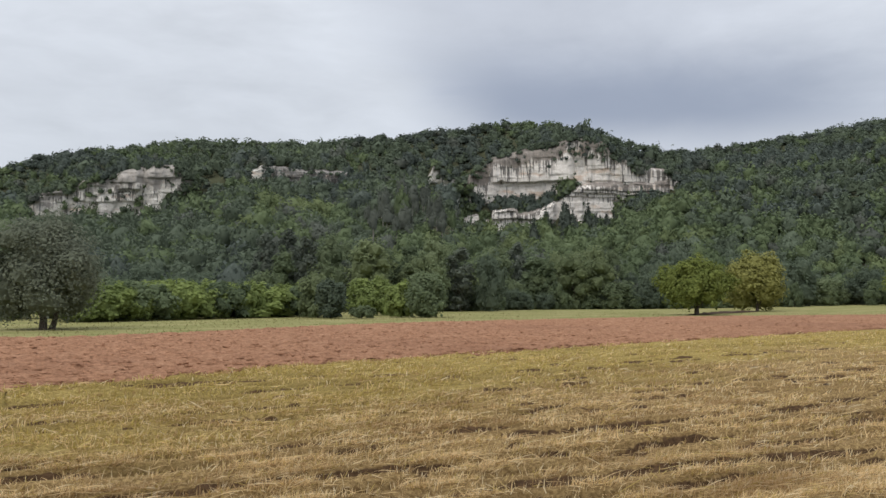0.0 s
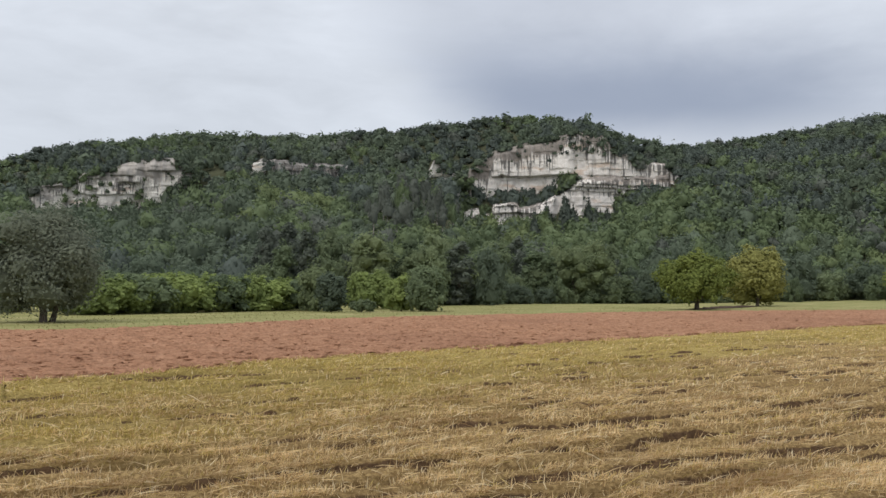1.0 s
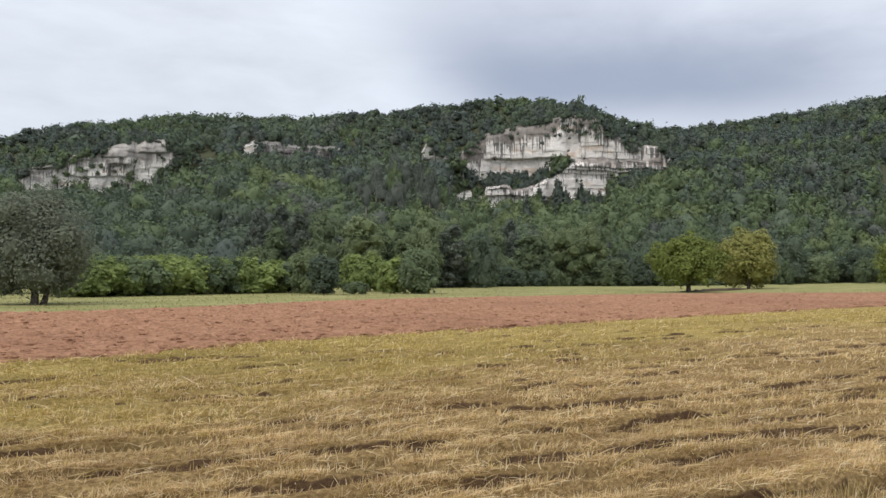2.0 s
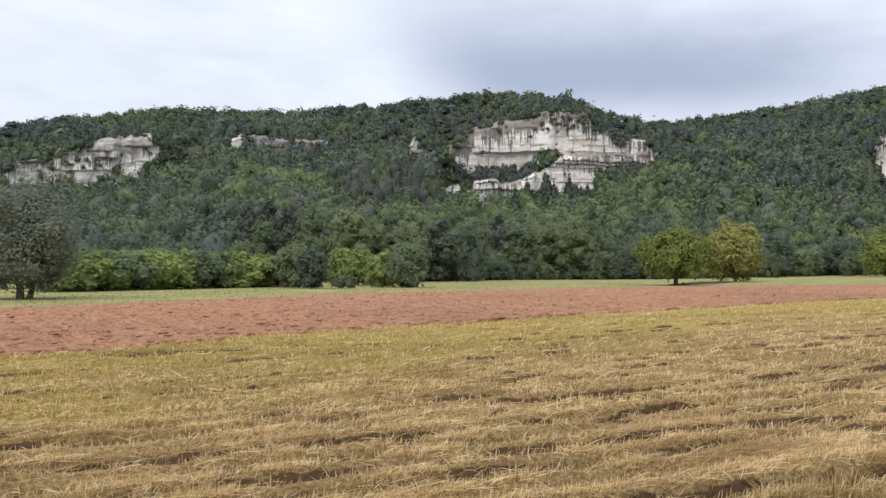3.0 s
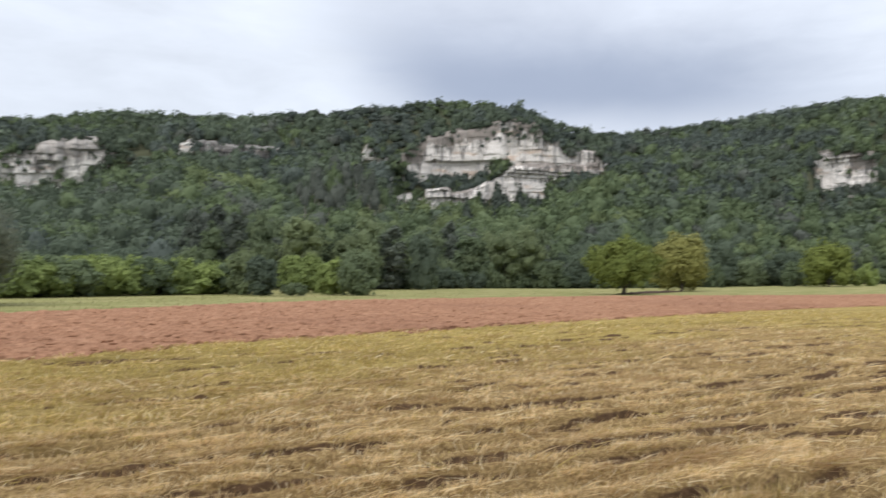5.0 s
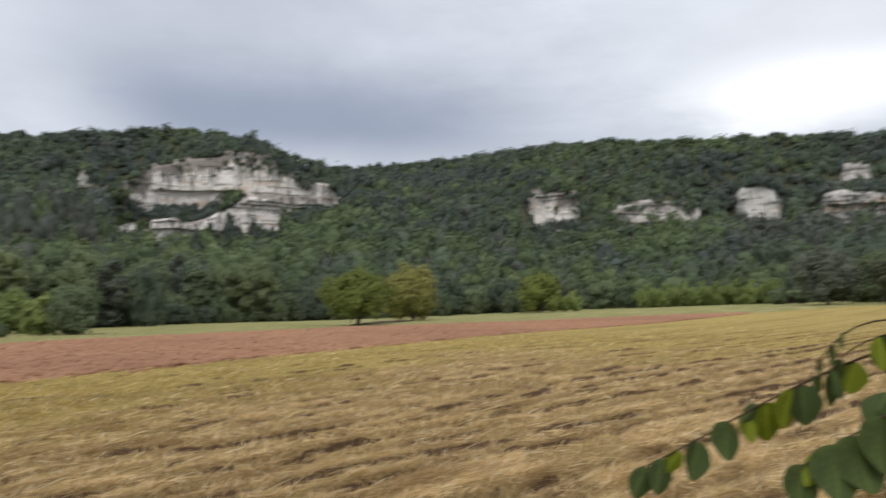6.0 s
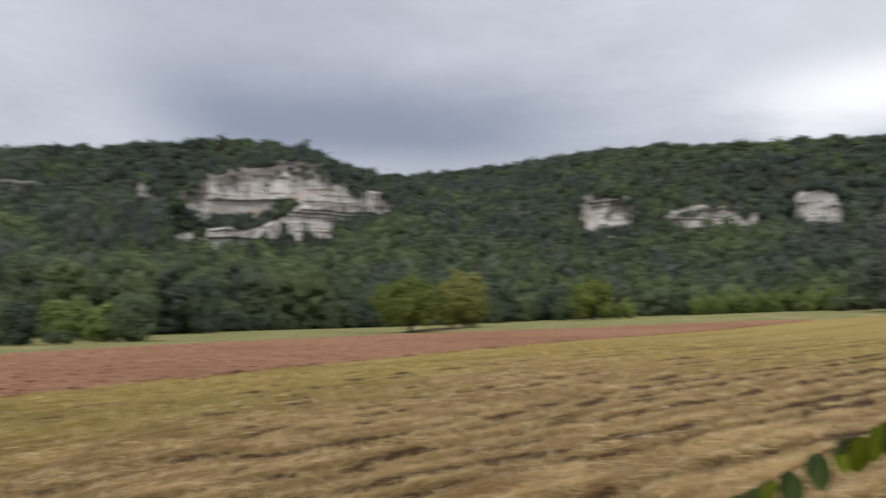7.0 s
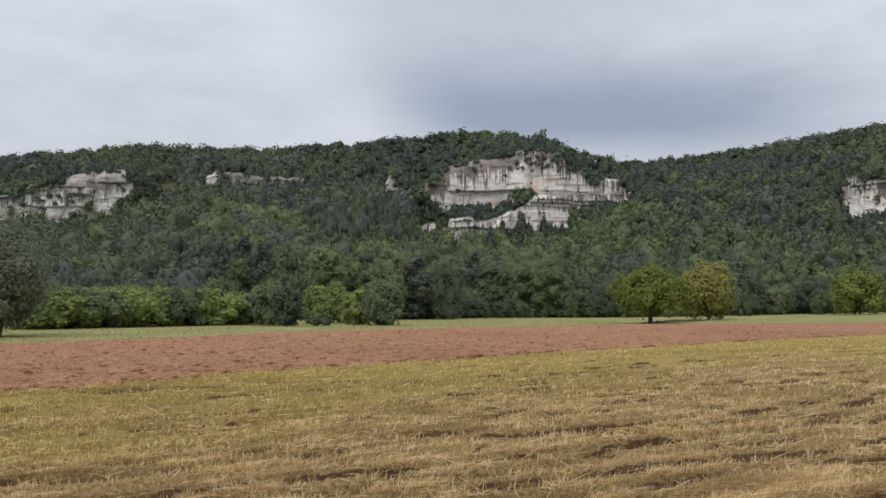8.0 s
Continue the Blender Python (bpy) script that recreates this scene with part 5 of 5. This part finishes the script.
MEADOW = blade_material("meadow_blades", (0.235, 0.228, 0.095), (0.325, 0.305, 0.135), (0.43, 0.385, 0.20))
grass_field("meadow_grass", "uncut green meadow grass beyond the ploughed strip", MEADOW, -32, 60, lambda az: np.interp(az, PLOUGH_AZ + [60], PLOUGH_FAR + [95]) + 0.4,
            lambda az: np.interp(az, FOOT_AZ, FOOT_R) - 12, 24000, 0.09, 0.030, 41)


def tall_tuft(x, y, seed, count, tall):
    """The blades of one taller tuft."""
    gen = np.random.default_rng(seed)
    h, lean = gen.random(count) * 6.283, 0.25 + gen.random(count) * 0.95
    l = tall * gen.uniform(0.45, 1.15, count)
    out = gen.random(count) * 0.26
    p = np.stack([x + np.cos(h) * out, y + np.sin(h) * out, float(straw_bed(x, y)) - 0.03 + 0 * h], 1)
    way = np.stack([np.cos(h) * np.sin(lean), np.sin(h) * np.sin(lean), np.cos(lean)], 1)
    side = np.stack([-np.sin(h), np.cos(h), 0 * h], 1) * 0.0026
    mid, tip = p + way * l[:, None] * 0.6, p + way * l[:, None]
    tip[:, 2] -= 0.22 * l * lean
    v = np.stack([p - side, p + side, mid + side, mid - side, tip], 1).reshape(-1, 3)
    k = np.arange(count)[:, None] * 5
    return v, np.concatenate([k + [0, 1, 2], k + [0, 2, 3], k + [3, 2, 4]])


gen_tufts = np.random.default_rng(70)
spots = [(2.35, 5.25, 260, 0.19), (2.75, 5.3, 280, 0.21), (3.15, 5.45, 260, 0.20), (2.95, 5.75, 200, 0.18), (2.55, 5.6, 180, 0.17), (3.5, 5.6, 240, 0.20), (1.9, 5.2, 120, 0.15), (2.5, 5.85, 120, 0.19), (2.15, 5.7, 90, 0.15), (2.95, 6.1, 100, 0.17), (3.9, 6.6, 100, 0.17), (5.9, 7.1, 90, 0.16), (-0.7, 8.4, 60, 0.14), (-4.1, 8.0, 70, 0.15)]
for _ in range(70):
    turn, far = math.radians(gen_tufts.uniform(-30, 56)), gen_tufts.uniform(6, 20)
    spots.append((far * math.sin(turn), far * math.cos(turn), 36, gen_tufts.uniform(0.10, 0.17)))
tv, tf = joined([tall_tuft(x, y, 70 + k, n, tall) for k, (x, y, n, tall) in enumerate(spots)])
tagged(new("grass_tufts", mesh_of("grass_tufts", tv, tf, [TUFT, STRAW], ((np.arange(len(tf)) // 7) % 5 == 0).astype(int), swath=np.ones(len(tv)))), "taller tufts of dry olive-brown grass in the stubble", "grass", kind="stuff")


# ---- the robinia shoot beside the path ----
def robinia_leaf_material(name, a, b):
    m, q = material(name)
    p = q.node("ShaderNodeTexCoord").outputs["Object"]
    spots = q.noise(p, 90.0, 4)
    k = q.node("ShaderNodeObjectInfo").outputs["Random"]
    xyz = q.node("ShaderNodeSeparateXYZ", {0: p}).outputs
    side = q.math("ABSOLUTE", xyz[0])
    veins = q.math("SINE", q.math("MULTIPLY", q.math("ADD", xyz[2], q.math("MULTIPLY", side, 0.7)), 1150.0))
    color = q.mix(q.math("ADD", q.math("MULTIPLY", spots, 0.5), q.math("MULTIPLY", k, 0.5)), rgb(*a), rgb(*b))
    color = q.mix(q.band(veins, 0.75, 1.0, 0.0, 0.22), color, rgb(b[0] * 1.5, b[1] * 1.4, b[2] * 1.3))
    color = q.mix(q.band(side, 0.0003, 0.0012, 0.5, 0.0), color, rgb(b[0] * 1.7, b[1] * 1.6, b[2] * 1.5))
    blotch = q.noise(p, 38.0, 3)
    color = q.mix(q.band(blotch, 0.58, 0.72, 0.0, 0.45), color, rgb(a[0] * 0.7, a[1] * 0.62, a[2] * 0.6))
    kw = {"Base Color": color, "Roughness": 0.65, "Specular IOR Level": 0.12}
    kw["Normal"] = q.node("ShaderNodeBump", {"Height": spots, "Strength": 0.2, "Distance": 0.001}).outputs[0]
    face = q.node("ShaderNodeBsdfPrincipled", kw).outputs[0]
    thin = q.node("ShaderNodeBsdfTranslucent", {"Color": scaled(q, color, 1.8)}).outputs[0]
    q.node("ShaderNodeOutputMaterial", {"Surface": q.node("ShaderNodeMixShader", {0: 0.35, 1: face, 2: thin}).outputs[0]})
    return m


SHOOT_DARK = robinia_leaf_material("robinia_leaf", (0.052, 0.078, 0.026), (0.095, 0.130, 0.040))
SHOOT_LIME = robinia_leaf_material("young_robinia_leaf", (0.15, 0.19, 0.016), (0.22, 0.26, 0.026))
STEM = bark_material("robinia_stem", (0.035, 0.022, 0.014), (0.085, 0.055, 0.036))


def leaflet_mesh(length, width, mat, curl):
    """An egg-shaped leaflet from its stalk along -z, folded along the midrib, a little thick."""
    rows, cols = 25, 9
    t = np.linspace(0, 1, rows)
    half = width / 2 * np.sin(np.pi * np.clip(0.012 + 0.976 * t**0.86, 0, 1)) ** 0.66 * (1 + 0.03 * np.sin(t * 13 + curl * 40))
    u = np.linspace(-1, 1, cols)
    T, U = np.meshgrid(t, u, indexing="ij")
    x = U * half[:, None] + 0.06 * length * np.sin(T * 2.2 + curl * 9)
    y = np.abs(U) * half[:, None] * 0.32 + curl * T**2 * length
    z = -0.001 - T * length
    top = np.stack([x, y, z], -1).reshape(-1, 3)
    under = top + np.array([0, 0.0004, 0])
    f = grid_faces(rows, cols)
    return mesh_of("leaflet", np.concatenate([top, under]), np.concatenate([f, f[:, ::-1] + len(top)]), [mat], rounded=True)


def robinia():
    gen = np.random.default_rng(88)
    shrub = new("robinia_shrub")
    tagged(shrub, "young robinia shrub with drooping oval leaflets beside the field", "shrub")
    root = np.array([1.28, 0.30, 0.0])

    def curve(points, n=26):
        pts = np.asarray(points, float)
        d = np.concatenate([[0], np.cumsum(np.linalg.norm(np.diff(pts, axis=0), axis=1))])
        s = np.linspace(0, d[-1], n)
        out = np.stack([np.interp(s, d, pts[:, k]) for k in range(3)], 1)
        for _ in range(3):
            out[1:-1] = (out[:-2] + 2 * out[1:-1] + out[2:]) / 4
        return out

    stem = curve([root + [0, 0, -0.1], root + [0.02, 0.03, 0.6], root + [-0.06, 0.16, 1.15], (1.12, 0.62, 1.50), (1.10, 0.75, 1.75)])
    v, f = tube(stem, np.linspace(0.014, 0.004, len(stem)), 8)
    part("stem", mesh_of("stem", v, f, [STEM], rounded=True), shrub)
    kinds = {}
    for name, mat in (("dark", SHOOT_DARK), ("lime", SHOOT_LIME)):
        kinds[name] = [leaflet_mesh(0.040, 0.033, mat, c) for c in (-0.15, 0.05, 0.2)]

    def twig(lead, points, leaves, thick=0.0016):
        """lead: the way from the stem; leaves: place along the points, kind, size, swing, and how narrow."""
        line = curve(list(lead) + list(points), 34)
        v, f = tube(line, np.linspace(thick * 1.5, thick * 0.5, len(line)), 6)
        stalk = part("twig", mesh_of("twig", v, f, [STEM], rounded=True), shrub)
        bare = np.asarray(points, float)
        d = np.concatenate([[0], np.cumsum(np.linalg.norm(np.diff(bare, axis=0), axis=1))])
        for u, kind, s, swing, slim_leaf in leaves:
            p = np.array([np.interp(u * d[-1], d, bare[:, k]) for k in range(3)])
            p = line[np.argmin(((line - p) ** 2).sum(1))] * 0.5 + p * 0.5
            ob = part("leaflet", kinds[kind][int(gen.integers(0, 3))], stalk)
            m = Euler((gen.normal() * 0.22, swing, -0.78 + gen.normal() * 0.40)).to_matrix().to_4x4()
            ob.matrix_world = Matrix.Translation(p) @ m @ Matrix.Diagonal((s * slim_leaf, s, s, 1))

    twig([(1.09, 0.52, 1.60), (0.93, 0.545, 1.575)],
         [(0.725, 0.590, 1.528), (0.719, 0.614, 1.520), (0.708, 0.634, 1.509), (0.695, 0.656, 1.496), (0.680, 0.677, 1.483), (0.672, 0.691, 1.473), (0.651, 0.716, 1.455), (0.627, 0.740, 1.433), (0.602, 0.764, 1.413), (0.578, 0.785, 1.396)],
         [(0.14, "lime", 0.80, 0.2, 1.0), (0.20, "dark", 0.75, -0.1, 0.45), (0.23, "dark", 0.95, 0.15, 0.5), (0.26, "dark", 0.60, 0.3, 0.4), (0.325, "dark", 0.98, -0.1, 1.05), (0.39, "lime", 1.05, 0.15, 0.95), (0.47, "lime", 1.05, -0.12, 1.0),
          (0.52, "dark", 0.60, 0.8, 0.7), (0.57, "lime", 0.75, -0.2, 0.7), (0.62, "dark", 1.0, 0.25, 1.0), (0.76, "dark", 1.05, 0.1, 0.95), (0.85, "lime", 0.7, 0.5, 0.8), (0.92, "dark", 0.95, 0.3, 0.95), (0.99, "dark", 0.9, 0.45, 0.9)])
    twig([(1.10, 0.50, 1.64), (0.90, 0.53, 1.59)], [(0.722, 0.572, 1.553), (0.702, 0.598, 1.556), (0.694, 0.608, 1.550), (0.684, 0.619, 1.539), (0.674, 0.629, 1.521), (0.668, 0.634, 1.506), (0.662, 0.638, 1.490)],
         [(0.45, "dark", 0.50, 0.35, 0.35), (0.58, "dark", 0.55, 0.1, 0.35), (0.66, "dark", 0.45, -0.2, 0.4), (0.78, "dark", 0.45, 0.0, 0.35), (0.92, "dark", 0.50, -0.1, 0.3)], 0.0012)
    twig([(1.10, 0.48, 1.62), (0.90, 0.52, 1.575)], [(0.722, 0.572, 1.546), (0.709, 0.589, 1.540), (0.693, 0.607, 1.531), (0.682, 0.619, 1.517), (0.677, 0.624, 1.505)],
         [(0.02, "dark", 1.10, 0.3, 1.1), (0.20, "dark", 1.15, -0.2, 1.1), (0.30, "lime", 0.80, 0.1, 0.9), (0.80, "dark", 0.75, 0.1, 0.45), (0.95, "dark", 0.65, -0.15, 0.5)], 0.0012)
    twig([(1.00, 0.36, 1.52), (0.78, 0.43, 1.52)], [(0.618, 0.501, 1.489), (0.610, 0.510, 1.481), (0.598, 0.523, 1.469), (0.578, 0.541, 1.450), (0.563, 0.554, 1.437)],
         [(-0.3, "dark", 1.2, 0.2, 1.0), (0.05, "dark", 1.15, -0.1, 1.1), (0.20, "dark", 1.1, 0.3, 1.0), (0.32, "dark", 0.75, -2.6, 1.0), (0.45, "dark", 1.15, -0.1, 1.1), (0.62, "dark", 1.15, 0.15, 1.05), (0.80, "lime", 0.7, 0.5, 0.7), (0.97, "dark", 0.9, 0.2, 0.95)], 0.0016)
    return shrub


robinia()
